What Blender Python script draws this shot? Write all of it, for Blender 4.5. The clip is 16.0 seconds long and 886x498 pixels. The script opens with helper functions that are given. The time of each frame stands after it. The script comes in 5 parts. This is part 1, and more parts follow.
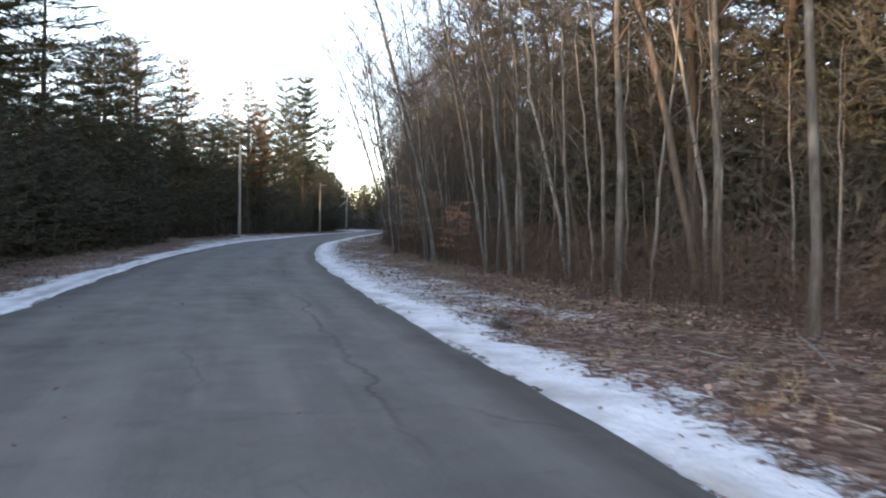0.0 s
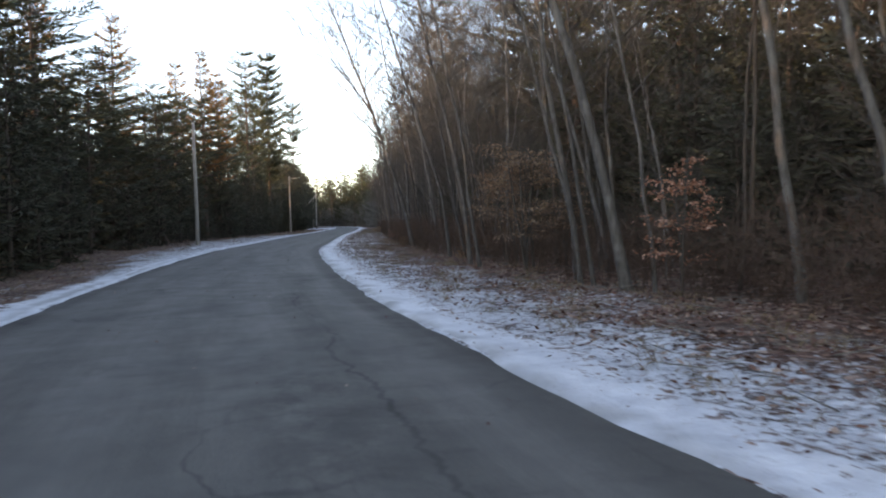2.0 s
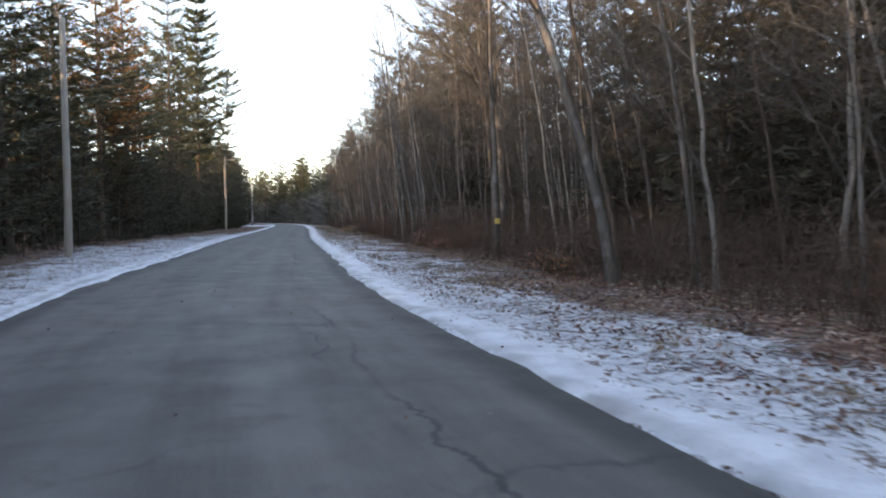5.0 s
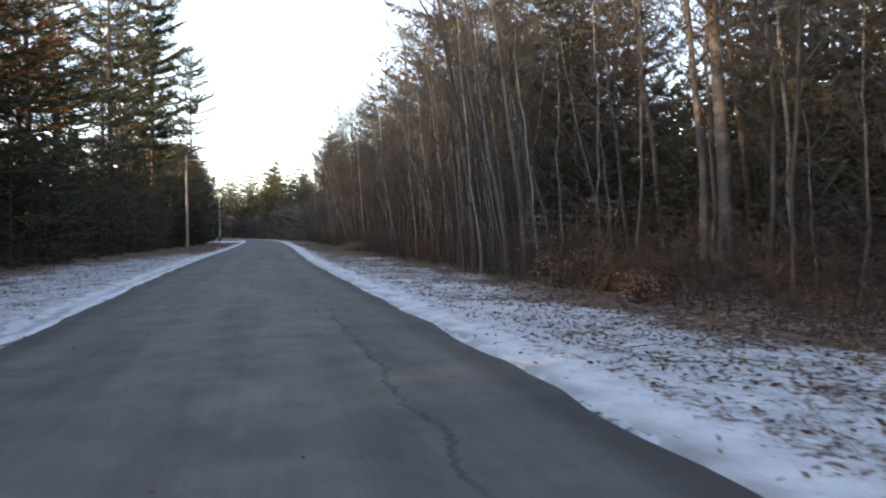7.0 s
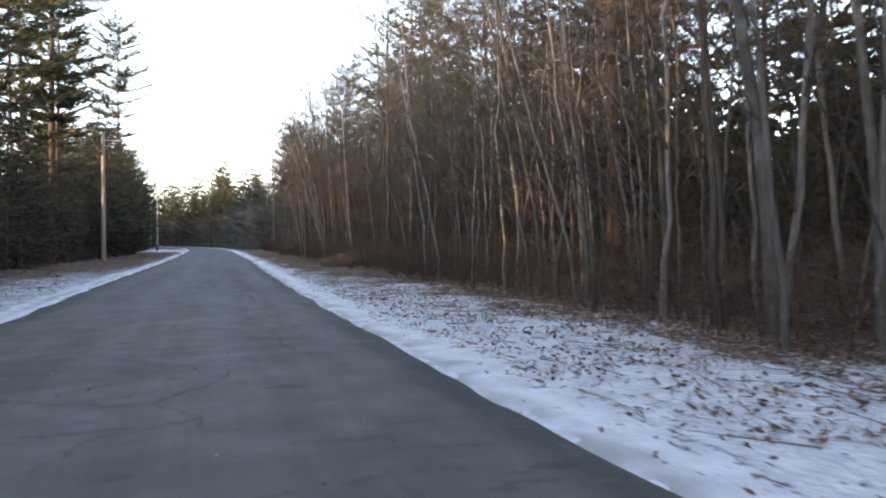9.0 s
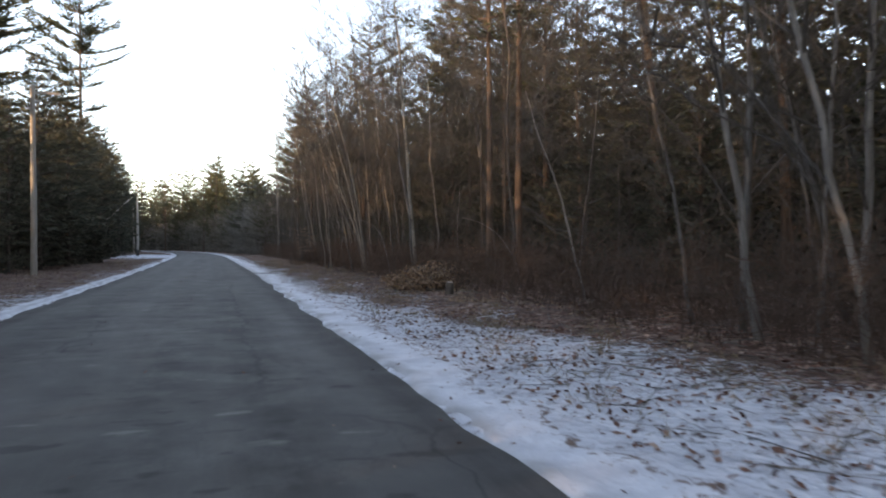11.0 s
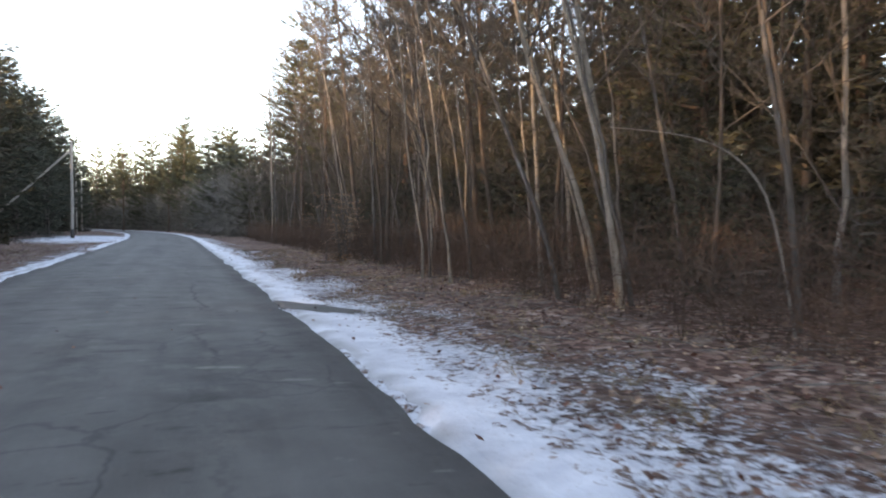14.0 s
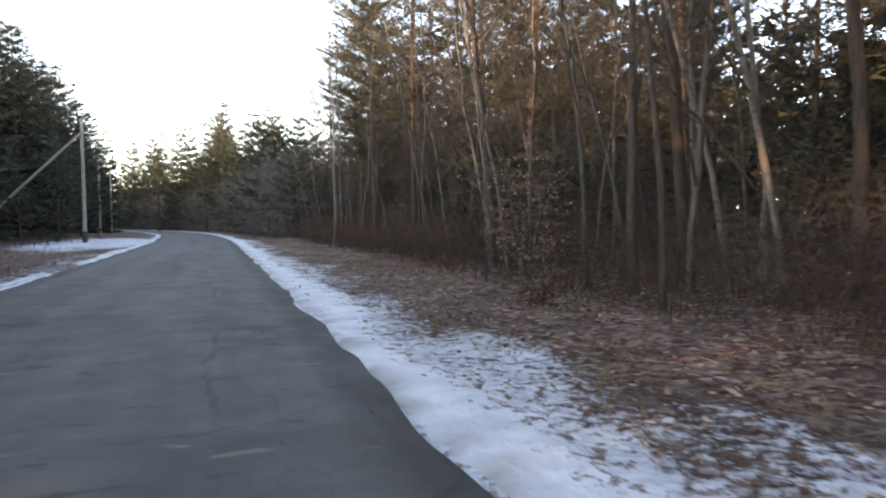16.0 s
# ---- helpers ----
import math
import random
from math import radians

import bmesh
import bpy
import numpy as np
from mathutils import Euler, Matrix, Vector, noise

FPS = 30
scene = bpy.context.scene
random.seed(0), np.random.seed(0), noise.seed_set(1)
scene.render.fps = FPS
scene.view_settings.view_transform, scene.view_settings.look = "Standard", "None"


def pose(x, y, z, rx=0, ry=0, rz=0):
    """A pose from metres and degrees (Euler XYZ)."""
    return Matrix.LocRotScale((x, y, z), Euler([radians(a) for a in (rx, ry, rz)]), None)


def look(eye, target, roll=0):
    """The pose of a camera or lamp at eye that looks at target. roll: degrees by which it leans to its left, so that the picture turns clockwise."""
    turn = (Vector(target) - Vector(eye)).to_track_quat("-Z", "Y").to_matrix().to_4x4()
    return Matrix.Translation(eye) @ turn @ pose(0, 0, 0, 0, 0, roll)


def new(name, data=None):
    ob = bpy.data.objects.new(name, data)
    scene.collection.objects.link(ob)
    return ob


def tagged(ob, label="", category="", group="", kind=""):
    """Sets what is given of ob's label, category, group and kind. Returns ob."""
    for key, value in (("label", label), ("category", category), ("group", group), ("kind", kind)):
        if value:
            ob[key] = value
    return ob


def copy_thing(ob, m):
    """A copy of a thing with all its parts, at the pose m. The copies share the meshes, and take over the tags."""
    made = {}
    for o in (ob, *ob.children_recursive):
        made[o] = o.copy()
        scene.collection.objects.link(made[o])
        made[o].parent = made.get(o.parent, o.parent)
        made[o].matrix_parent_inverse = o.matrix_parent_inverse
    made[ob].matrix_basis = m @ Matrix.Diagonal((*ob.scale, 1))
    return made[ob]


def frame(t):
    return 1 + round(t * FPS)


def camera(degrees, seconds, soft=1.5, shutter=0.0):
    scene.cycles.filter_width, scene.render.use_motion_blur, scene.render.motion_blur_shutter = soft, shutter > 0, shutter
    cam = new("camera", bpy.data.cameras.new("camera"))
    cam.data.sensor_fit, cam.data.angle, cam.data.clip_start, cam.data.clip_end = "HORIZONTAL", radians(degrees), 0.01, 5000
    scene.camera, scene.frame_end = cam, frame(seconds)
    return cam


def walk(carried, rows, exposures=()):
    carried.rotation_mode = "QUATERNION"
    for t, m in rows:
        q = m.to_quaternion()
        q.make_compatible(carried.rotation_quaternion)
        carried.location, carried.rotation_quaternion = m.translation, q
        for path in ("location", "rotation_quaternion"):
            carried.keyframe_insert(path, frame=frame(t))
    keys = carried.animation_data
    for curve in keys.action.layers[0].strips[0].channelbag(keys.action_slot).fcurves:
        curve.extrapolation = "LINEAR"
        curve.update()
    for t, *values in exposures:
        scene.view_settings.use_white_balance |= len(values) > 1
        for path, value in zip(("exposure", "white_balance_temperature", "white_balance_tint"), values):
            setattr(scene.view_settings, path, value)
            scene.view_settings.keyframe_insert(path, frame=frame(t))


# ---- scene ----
cam = camera(65.8, 16.0, soft=2.0, shutter=0.16)
EYE = 1.4
# seconds, x, y, yaw, pitch, roll
PATH = [
    (0, 0.00, 0.00, -17.08, -1.79, 1.38),
    (0.5, -0.00, 3.75, -18.68, -1.37, 0.56),
    (1, 0.01, 7.53, -19.46, -1.28, 0.54),
    (1.5, 0.02, 11.33, -20.33, -2.60, -1.44),
    (2, 0.07, 15.15, -20.23, -2.39, -1.25),
    (2.5, 0.19, 18.98, -22.52, -2.59, -0.57),
    (3, 0.38, 22.84, -22.35, -2.55, -0.33),
    (3.5, 0.62, 26.74, -23.34, -2.55, -0.13),
    (4, 0.92, 30.67, -24.33, -2.55, -0.07),
    (4.5, 1.29, 34.65, -25.32, -2.55, -0.07),
    (5, 1.75, 38.64, -26.31, -2.55, -0.15),
    (5.5, 2.30, 42.66, -27.29, -2.56, -0.38),
    (6, 2.96, 46.67, -27.75, -1.75, -0.10),
    (6.5, 3.73, 50.69, -28.15, -1.86, -0.29),
    (7, 4.58, 54.70, -28.92, -1.32, -0.17),
    (7.5, 5.52, 58.73, -31.64, -1.42, 0.30),
    (8, 6.51, 62.76, -31.53, -1.31, 0.72),
    (8.5, 7.55, 66.81, -32.15, -0.61, 1.02),
    (9, 8.63, 70.86, -33.04, -0.63, -0.01),
    (9.5, 9.75, 74.91, -33.15, -0.56, -0.01),
    (10, 10.88, 78.95, -33.26, -0.49, -0.02),
    (10.5, 12.01, 82.96, -33.37, -0.42, -0.05),
    (11, 13.13, 86.94, -33.48, -0.35, -0.12),
    (11.5, 14.23, 90.87, -33.58, -0.29, -0.31),
    (12, 15.30, 94.75, -33.16, -0.21, 0.03),
    (12.5, 16.35, 98.55, -33.26, -0.80, 0.76),
    (13, 17.39, 102.27, -33.48, -0.48, 0.00),
    (13.5, 18.42, 105.90, -34.70, -1.93, -0.41),
    (14, 19.46, 109.44, -35.77, -1.93, 0.40),
    (14.5, 20.51, 112.91, -33.24, -1.85, -0.34),
    (15, 21.53, 116.32, -32.92, -1.85, -0.47),
    (15.5, 22.49, 119.71, -33.83, -2.10, -0.80),
    (16, 23.37, 123.10, -32.74, -2.33, -0.47),
]


def gaze(x, y, yaw, pitch, roll):
    a, b = radians(yaw), radians(pitch)
    return look((x, y, EYE), (x - 2 * math.sin(a) * math.cos(b), y + 2 * math.cos(a) * math.cos(b), EYE + 2 * math.sin(b)), roll)


EXPOSURE = 2.88
walk(cam, [(t, gaze(*row)) for t, *row in PATH], exposures=[
    (0, EXPOSURE + 0.2, 8800, 20), (0.4, EXPOSURE - 0.2, 8800, 20), (1, EXPOSURE - 0.3, 8800, 20), (1.5, EXPOSURE - 0.3, 8800, 20), (2, EXPOSURE + 0.05, 8900, 20),
    (3, EXPOSURE + 0.25, 8900, 20), (5.5, EXPOSURE + 0.45, 8900, 20), (6.2, EXPOSURE + 0.15, 8900, 20), (7.2, EXPOSURE + 0.15, 8900, 20), (8, EXPOSURE + 0.42, 9000, 20),
    (8.4, EXPOSURE + 0.58, 9000, 20), (9, EXPOSURE + 0.5, 9000, 20), (11.5, EXPOSURE + 0.02, 9300, 21), (12.1, EXPOSURE + 0.35, 9300, 21), (12.5, EXPOSURE + 0.33, 9300, 21),
    (13, EXPOSURE + 0.33, 9300, 21), (14.5, EXPOSURE + 0.8, 9300, 21), (15, EXPOSURE + 0.72, 9300, 21), (16, EXPOSURE + 0.55, 9400, 21)])

# ---- light: a low winter sun behind the woods on the left, and a pale sky ----
SUN_ELEVATION, SUN_AZIMUTH = 8.0, -100.0  # degrees; the azimuth clockwise from +y
world = bpy.data.worlds.new("sky")
scene.world = world
world.use_nodes = True
wn = world.node_tree
sky = wn.nodes.new("ShaderNodeTexSky")
sky.sky_type = "NISHITA"
sky.sun_disc = False
sky.sun_elevation = radians(SUN_ELEVATION)
sky.sun_rotation = radians(SUN_AZIMUTH)
sky.air_density, sky.dust_density, sky.ozone_density = 0.65, 0.35, 1.0
wn.links.new(sky.outputs[0], wn.nodes["Background"].inputs["Color"])
wn.nodes["Background"].inputs["Strength"].default_value = 0.15
sun = new("sun", bpy.data.lights.new("sun", "SUN"))
sun.data.energy, sun.data.angle, sun.data.color = 0.85, radians(0.6), (1.0, 0.76, 0.52)
_a, _e = radians(SUN_AZIMUTH), radians(SUN_ELEVATION)
sun.matrix_world = look((60 * math.sin(_a), 60 * math.cos(_a), 60 * math.tan(_e)), (0, 0, 0))

# ---- materials ----


class Mat:
    """A node material with short helpers."""

    def __init__(self, name, roughness=0.85):
        self.m = bpy.data.materials.new(name)
        self.m.use_nodes = True
        self.nodes, self.links = self.m.node_tree.nodes, self.m.node_tree.links
        self.bsdf = self.nodes["Principled BSDF"]
        self.bsdf.inputs["Roughness"].default_value = roughness
        self.bsdf.inputs["Specular IOR Level"].default_value = 0.3
        self.where = self.nodes.new("ShaderNodeTexCoord").outputs["Object"]

    def put(self, node, **values):
        n = self.nodes.new(node)
        for key, v in values.items():
            n.inputs[key.replace("_", " ")].default_value = v
        return n

    def link(self, a, b):
        self.links.new(a, b)

    def stretched(self, sx, sy, sz):
        n = self.put("ShaderNodeMapping", Scale=(sx, sy, sz))
        self.link(self.where, n.inputs["Vector"])
        return n.outputs[0]

    def grain(self, scale, detail=4.0, rough=0.55, vector=None):
        n = self.put("ShaderNodeTexNoise", Scale=scale, Detail=detail, Roughness=rough)
        self.link(vector or self.where, n.inputs["Vector"])
        return n.outputs[0]

    def ramp(self, fac, stops):
        n = self.nodes.new("ShaderNodeValToRGB")
        while len(n.color_ramp.elements) < len(stops):
            n.color_ramp.elements.new(0.5)
        for e, (at, c) in zip(n.color_ramp.elements, stops):
            e.position, e.color = at, (*c, 1) if len(c) == 3 else c
        self.link(fac, n.inputs[0])
        return n.outputs[0]

    def level(self, fac, low, high, to0=0.0, to1=1.0):
        n = self.put("ShaderNodeMapRange", From_Min=low, From_Max=high, To_Min=to0, To_Max=to1)
        self.link(fac, n.inputs["Value"])
        return n.outputs[0]

    def sums(self, op, a, b):
        n = self.nodes.new("ShaderNodeMath")
        n.operation = op
        for i, v in enumerate((a, b)):
            if isinstance(v, (int, float)):
                n.inputs[i].default_value = v
            else:
                self.link(v, n.inputs[i])
        return n.outputs[0]

    def mix(self, fac, a, b, blend="MIX"):
        n = self.nodes.new("ShaderNodeMix")
        n.data_type, n.blend_type = "RGBA", blend
        for i, v in ((0, fac), (6, a), (7, b)):
            if isinstance(v, (int, float)):
                n.inputs[i].default_value = v
            elif isinstance(v, tuple):
                n.inputs[i].default_value = (*v, 1)
            else:
                self.link(v, n.inputs[i])
        return n.outputs[2]

    def attribute(self, name):
        n = self.nodes.new("ShaderNodeAttribute")
        n.attribute_name = name
        return n.outputs["Fac"]

    def per_object(self):
        return self.nodes.new("ShaderNodeObjectInfo").outputs["Random"]

    def per_island(self):
        return self.nodes.new("ShaderNodeNewGeometry").outputs["Random Per Island"]

    def colour(self, c):
        self.link(c, self.bsdf.inputs["Base Color"])
        return self

    def bump(self, height, strength=0.4, distance=0.02):
        n = self.put("ShaderNodeBump", Strength=strength, Distance=distance)
        self.link(height, n.inputs["Height"])
        self.link(n.outputs[0], self.bsdf.inputs["Normal"])
        return self


def bark(name, dark, light, scale=3.0, lichen=None):
    a = Mat(name, 0.95)
    g = a.grain(scale * 2, 5, 0.65, a.stretched(3, 3, 0.5))
    c = a.ramp(g, [(0.3, dark), (0.7, light)])
    c = a.mix(a.level(a.per_object(), 0, 1, 0.0, 0.55), c, dark)
    if lichen:
        c = a.mix(a.level(a.grain(1.3, 4), 0.5, 0.66, 0, 0.7), c, lichen)
    a.colour(c).bump(a.grain(14, 3, 0.6, a.stretched(2, 2, 0.35)), 0.6, 0.03)
    return a.m


def leafage(name, stops, rough=0.8):
    """Leaves or needles that differ one by one and from plant to plant."""
    a = Mat(name, rough)
    c = a.ramp(a.per_island(), stops)
    c = a.mix(a.level(a.per_object(), 0, 1, 0.0, 0.5), c, stops[0][1])
    a.colour(c)
    a.bsdf.inputs["Specular IOR Level"].default_value = 0.12
    return a.m


BARK_GREY = bark("grey_hardwood_bark", (0.052, 0.047, 0.043), (0.172, 0.16, 0.146), 3.0, (0.2, 0.197, 0.184))
BARK_BROWN = bark("brown_bark", (0.05, 0.04, 0.034), (0.14, 0.115, 0.095))
BARK_PINE = bark("pine_bark", (0.05, 0.037, 0.03), (0.155, 0.108, 0.082), 2.0)


def birch_bark():
    a = Mat("pale_birch_bark", 0.85)
    c = a.ramp(a.grain(5, 5, 0.65, a.stretched(2, 2, 0.7)), [(0.3, (0.13, 0.11, 0.09)), (0.62, (0.27, 0.245, 0.21)), (0.8, (0.38, 0.35, 0.31))])
    band = a.grain(3.0, 4, 0.7, a.stretched(1.2, 1.2, 6.0))
    c = a.mix(a.level(band, 0.55, 0.66, 0, 0.8), c, (0.06, 0.05, 0.043))
    c = a.mix(a.level(a.per_object(), 0, 1, 0.0, 0.45), c, (0.11, 0.095, 0.08))
    a.colour(c).bump(a.grain(12, 3, 0.6, a.stretched(1, 1, 3)), 0.4, 0.015)
    return a.m


BARK_BIRCH = birch_bark()
BARK_PALE = bark("pale_sapling_bark", (0.105, 0.096, 0.087), (0.285, 0.268, 0.245), 3.0)
BRUSH = bark("russet_brushwood", (0.058, 0.038, 0.029), (0.155, 0.105, 0.08))
TWIG = bark("twig_bark", (0.053, 0.048, 0.043), (0.135, 0.124, 0.112))
NEEDLE_PINE = leafage("pine_needles", [(0.0, (0.05, 0.055, 0.036)), (0.6, (0.085, 0.092, 0.057)), (1.0, (0.125, 0.123, 0.078))])
NEEDLE_DARK = leafage("spruce_needles", [(0.0, (0.055, 0.058, 0.044)), (0.7, (0.088, 0.092, 0.067)), (1.0, (0.125, 0.122, 0.086))])
NEEDLE_BROWN = leafage("larch_needles", [(0.0, (0.13, 0.07, 0.034)), (1.0, (0.32, 0.18, 0.085))])
LEAF_TAN = leafage("withered_beech_leaves", [(0.0, (0.15, 0.095, 0.064)), (0.6, (0.265, 0.178, 0.125)), (1.0, (0.4, 0.3, 0.215))])
LEAF_DRY = leafage("dry_brown_leaves", [(0.0, (0.13, 0.068, 0.038)), (0.6, (0.27, 0.15, 0.085)), (1.0, (0.42, 0.28, 0.18))])
LEAF_PALE = leafage("pale_dry_leaves", [(0.0, (0.2, 0.115, 0.07)), (0.6, (0.4, 0.26, 0.17)), (1.0, (0.62, 0.47, 0.34))])
LEAF_RUST = leafage("withered_russet_leaves", [(0.0, (0.26, 0.11, 0.07)), (0.6, (0.44, 0.22, 0.15)), (1.0, (0.58, 0.38, 0.29))])
LEAF_LITTER = leafage("fallen_leaves", [(0.0, (0.07, 0.033, 0.025)), (0.45, (0.18, 0.09, 0.067)), (0.8, (0.32, 0.2, 0.152)), (1.0, (0.52, 0.4, 0.33))])
GRASS_DEAD = leafage("dead_grass", [(0.0, (0.14, 0.1, 0.06)), (1.0, (0.36, 0.28, 0.17))])


def asphalt():
    a = Mat("worn_asphalt", 0.8)
    fine, mid = a.grain(90, 3, 0.7), a.grain(1.6, 5, 0.6)
    lane = a.nodes.new("ShaderNodeCombineXYZ")
    a.link(a.sums("MULTIPLY", a.attribute("across"), 1.6), lane.inputs[0])
    a.link(a.sums("MULTIPLY", a.attribute("along"), 0.13), lane.inputs[1])
    wide = a.grain(1.0, 6, 0.65, lane.outputs[0])
    patch = a.grain(0.35, 4, 0.6)
    c = a.ramp(fine, [(0.3, (0.076, 0.072, 0.067)), (0.7, (0.152, 0.145, 0.133))])
    c = a.mix(a.level(mid, 0.35, 0.7, 0, 0.3), c, (0.085, 0.082, 0.078))
    c = a.mix(a.level(wide, 0.48, 0.7, 0, 0.6), c, (0.19, 0.18, 0.162))
    c = a.mix(a.level(wide, 0.45, 0.3, 0, 0.6), c, (0.06, 0.057, 0.053))
    c = a.mix(a.level(patch, 0.5, 0.6, 0, 0.55), c, (0.075, 0.073, 0.07))
    c = a.mix(a.level(a.attribute("track"), 0, 1, 0.0, 0.3), c, (0.17, 0.165, 0.155))
    v = a.put("ShaderNodeTexVoronoi", Scale=0.33)
    v.feature = "DISTANCE_TO_EDGE"
    wob = a.nodes.new("ShaderNodeVectorMath")
    wob.operation = "ADD"
    n = a.put("ShaderNodeTexNoise", Scale=0.9, Detail=5.0)
    a.link(a.where, n.inputs["Vector"])
    a.link(a.where, wob.inputs[0])
    a.link(n.outputs["Color"], wob.inputs[1])
    a.link(wob.outputs[0], v.inputs["Vector"])
    crack = a.level(v.outputs[0], 0.0, 0.01, 1, 0)
    crack = a.sums("MULTIPLY", crack, a.level(a.grain(0.25, 2), 0.47, 0.6))
    net = a.put("ShaderNodeTexVoronoi", Scale=3.2)
    net.feature = "DISTANCE_TO_EDGE"
    a.link(wob.outputs[0], net.inputs["Vector"])
    worn = a.sums("MULTIPLY", a.level(net.outputs[0], 0.0, 0.07, 1, 0), a.level(a.grain(0.42, 3), 0.54, 0.62))
    worn = a.sums("MULTIPLY", worn, a.level(a.attribute("track"), 0.1, 0.6, 0.25, 1))
    c = a.mix(a.sums("MULTIPLY", worn, 0.3), c, (0.035, 0.034, 0.033))
    # Base tone gets darker along the stations, from 55 to 95.
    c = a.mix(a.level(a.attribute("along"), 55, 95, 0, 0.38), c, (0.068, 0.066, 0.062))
    rim = a.level(a.sums("ABSOLUTE", a.attribute("across"), 0.0), 2.3, 2.55)
    rim = a.sums("MULTIPLY", rim, a.level(a.grain(1.0, 5, 0.7, lane.outputs[0]), 0.35, 0.55))
    c = a.mix(a.sums("MULTIPLY", rim, 0.65), c, (0.045, 0.042, 0.04))
    spot = a.sums("MULTIPLY", a.attribute("mend"), a.level(a.grain(1.7, 5, 0.7), 0.38, 0.58))
    c = a.mix(a.sums("MULTIPLY", spot, 0.75), c, (0.042, 0.04, 0.038))
    cross = a.nodes.new("ShaderNodeCombineXYZ")
    a.link(a.sums("MULTIPLY", a.attribute("across"), 1.1), cross.inputs[0])
    a.link(a.sums("MULTIPLY", a.attribute("along"), 3.2), cross.inputs[1])
    split = a.level(a.grain(1.0, 4, 0.7, cross.outputs[0]), 0.59, 0.63)
    split = a.sums("MULTIPLY", split, a.level(a.grain(0.3, 3), 0.4, 0.5))
    split = a.sums("MULTIPLY", split, a.level(a.attribute("along"), 60, 92, 0.25, 1))
    c = a.mix(a.sums("MULTIPLY", split, 0.7), c, (0.035, 0.034, 0.032))
    pale = a.level(a.grain(1.0, 3, 0.6, cross.outputs[0]), 0.34, 0.3)
    c = a.mix(a.sums("MULTIPLY", a.sums("MULTIPLY", pale, a.level(a.attribute("along"), 60, 92, 0.15, 1)), 0.5), c, (0.24, 0.23, 0.21))
    wander = a.nodes.new("ShaderNodeCombineXYZ")
    a.link(a.sums("MULTIPLY", a.attribute("along"), 0.35), wander.inputs[1])
    seam = a.sums("ADD", a.attribute("across"), a.sums("MULTIPLY", a.grain(1.0, 6, 0.75, wander.outputs[0]), 1.1))
    seam = a.sums("ABSOLUTE", a.sums("SUBTRACT", seam, 2.0), 0.0)
    seam = a.sums("MULTIPLY", a.level(seam, 0.012, 0.04, 1, 0), a.level(a.grain(0.14, 2), 0.46, 0.54))
    c = a.mix(a.sums("MULTIPLY", seam, 0.65), c, (0.035, 0.034, 0.033))
    c = a.mix(a.sums("MULTIPLY", crack, 0.6), c, (0.03, 0.03, 0.03))
    a.colour(c).bump(fine, 0.35, 0.006)
    a.link(a.level(mid, 0.3, 0.7, 0.65, 0.9), a.bsdf.inputs["Roughness"])
    return a.m


def snow():
    a = Mat("old_snow", 0.7)
    g = a.grain(2.2, 5, 0.6)
    c = a.ramp(g, [(0.3, (0.52, 0.54, 0.58)), (0.6, (0.72, 0.745, 0.78))])
    grit = a.grain(26, 3, 0.7)
    c = a.mix(a.level(grit, 0.6, 0.72, 0, 0.5), c, (0.3, 0.24, 0.2))
    c = a.mix(a.level(a.attribute("dirt"), 0, 1, 0, 0.75), c, (0.2, 0.19, 0.18))
    bare = a.sums("ADD", a.grain(7.5, 5, 0.8), a.level(a.attribute("rim"), 0.25, 1.0, -0.14, 0.12))
    leaf = a.ramp(a.grain(30, 3, 0.7), [(0.35, (0.07, 0.042, 0.034)), (0.65, (0.24, 0.155, 0.12))])
    c = a.mix(a.level(bare, 0.56, 0.6), c, leaf)
    a.colour(c).bump(a.grain(9, 5, 0.6), 0.5, 0.05)
    return a.m


def litter_ground():
    a = Mat("leaf_litter_with_snow", 0.95)
    v = a.put("ShaderNodeTexVoronoi", Scale=11.0)
    a.link(a.where, v.inputs["Vector"])
    sep = a.nodes.new("ShaderNodeSeparateColor")
    a.link(v.outputs["Color"], sep.inputs[0])
    c = a.ramp(sep.outputs[0], [(0.0, (0.047, 0.024, 0.018)), (0.5, (0.135, 0.07, 0.052)), (0.85, (0.28, 0.172, 0.132)), (1.0, (0.45, 0.35, 0.295))])
    c = a.mix(a.level(a.grain(0.6, 5, 0.65), 0.42, 0.6, 0, 0.7), c, (0.065, 0.04, 0.03))
    c = a.mix(a.level(a.grain(2.7, 5, 0.7), 0.52, 0.66, 0, 0.55), c, (0.3, 0.225, 0.18))
    g = a.sums("ADD", a.sums("MULTIPLY", a.grain(1.1, 4, 0.6), 0.4), a.sums("MULTIPLY", a.grain(8.0, 5, 0.85), 1.15))
    cover = a.sums("ADD", g, a.level(a.attribute("snow"), 0, 1, -0.36, 0.28))
    mask = a.level(cover, 0.78, 0.86)
    white = a.ramp(a.grain(3, 4), [(0.3, (0.5, 0.52, 0.56)), (0.7, (0.7, 0.725, 0.76))])
    c = a.mix(mask, c, white)
    h = a.sums("ADD", v.outputs["Distance"], a.sums("MULTIPLY", mask, 0.6))
    a.colour(c).bump(h, 0.7, 0.05)
    return a.m


ASPHALT, SNOW, LITTER = asphalt(), snow(), litter_ground()


def plain_wood(name, dark, light, rough=0.85):
    a = Mat(name, rough)
    g = a.grain(6, 5, 0.6, a.stretched(6, 6, 0.25))
    a.colour(a.ramp(g, [(0.3, dark), (0.7, light)])).bump(a.grain(20, 3, 0.6, a.stretched(4, 4, 0.2)), 0.4, 0.01)
    return a.m


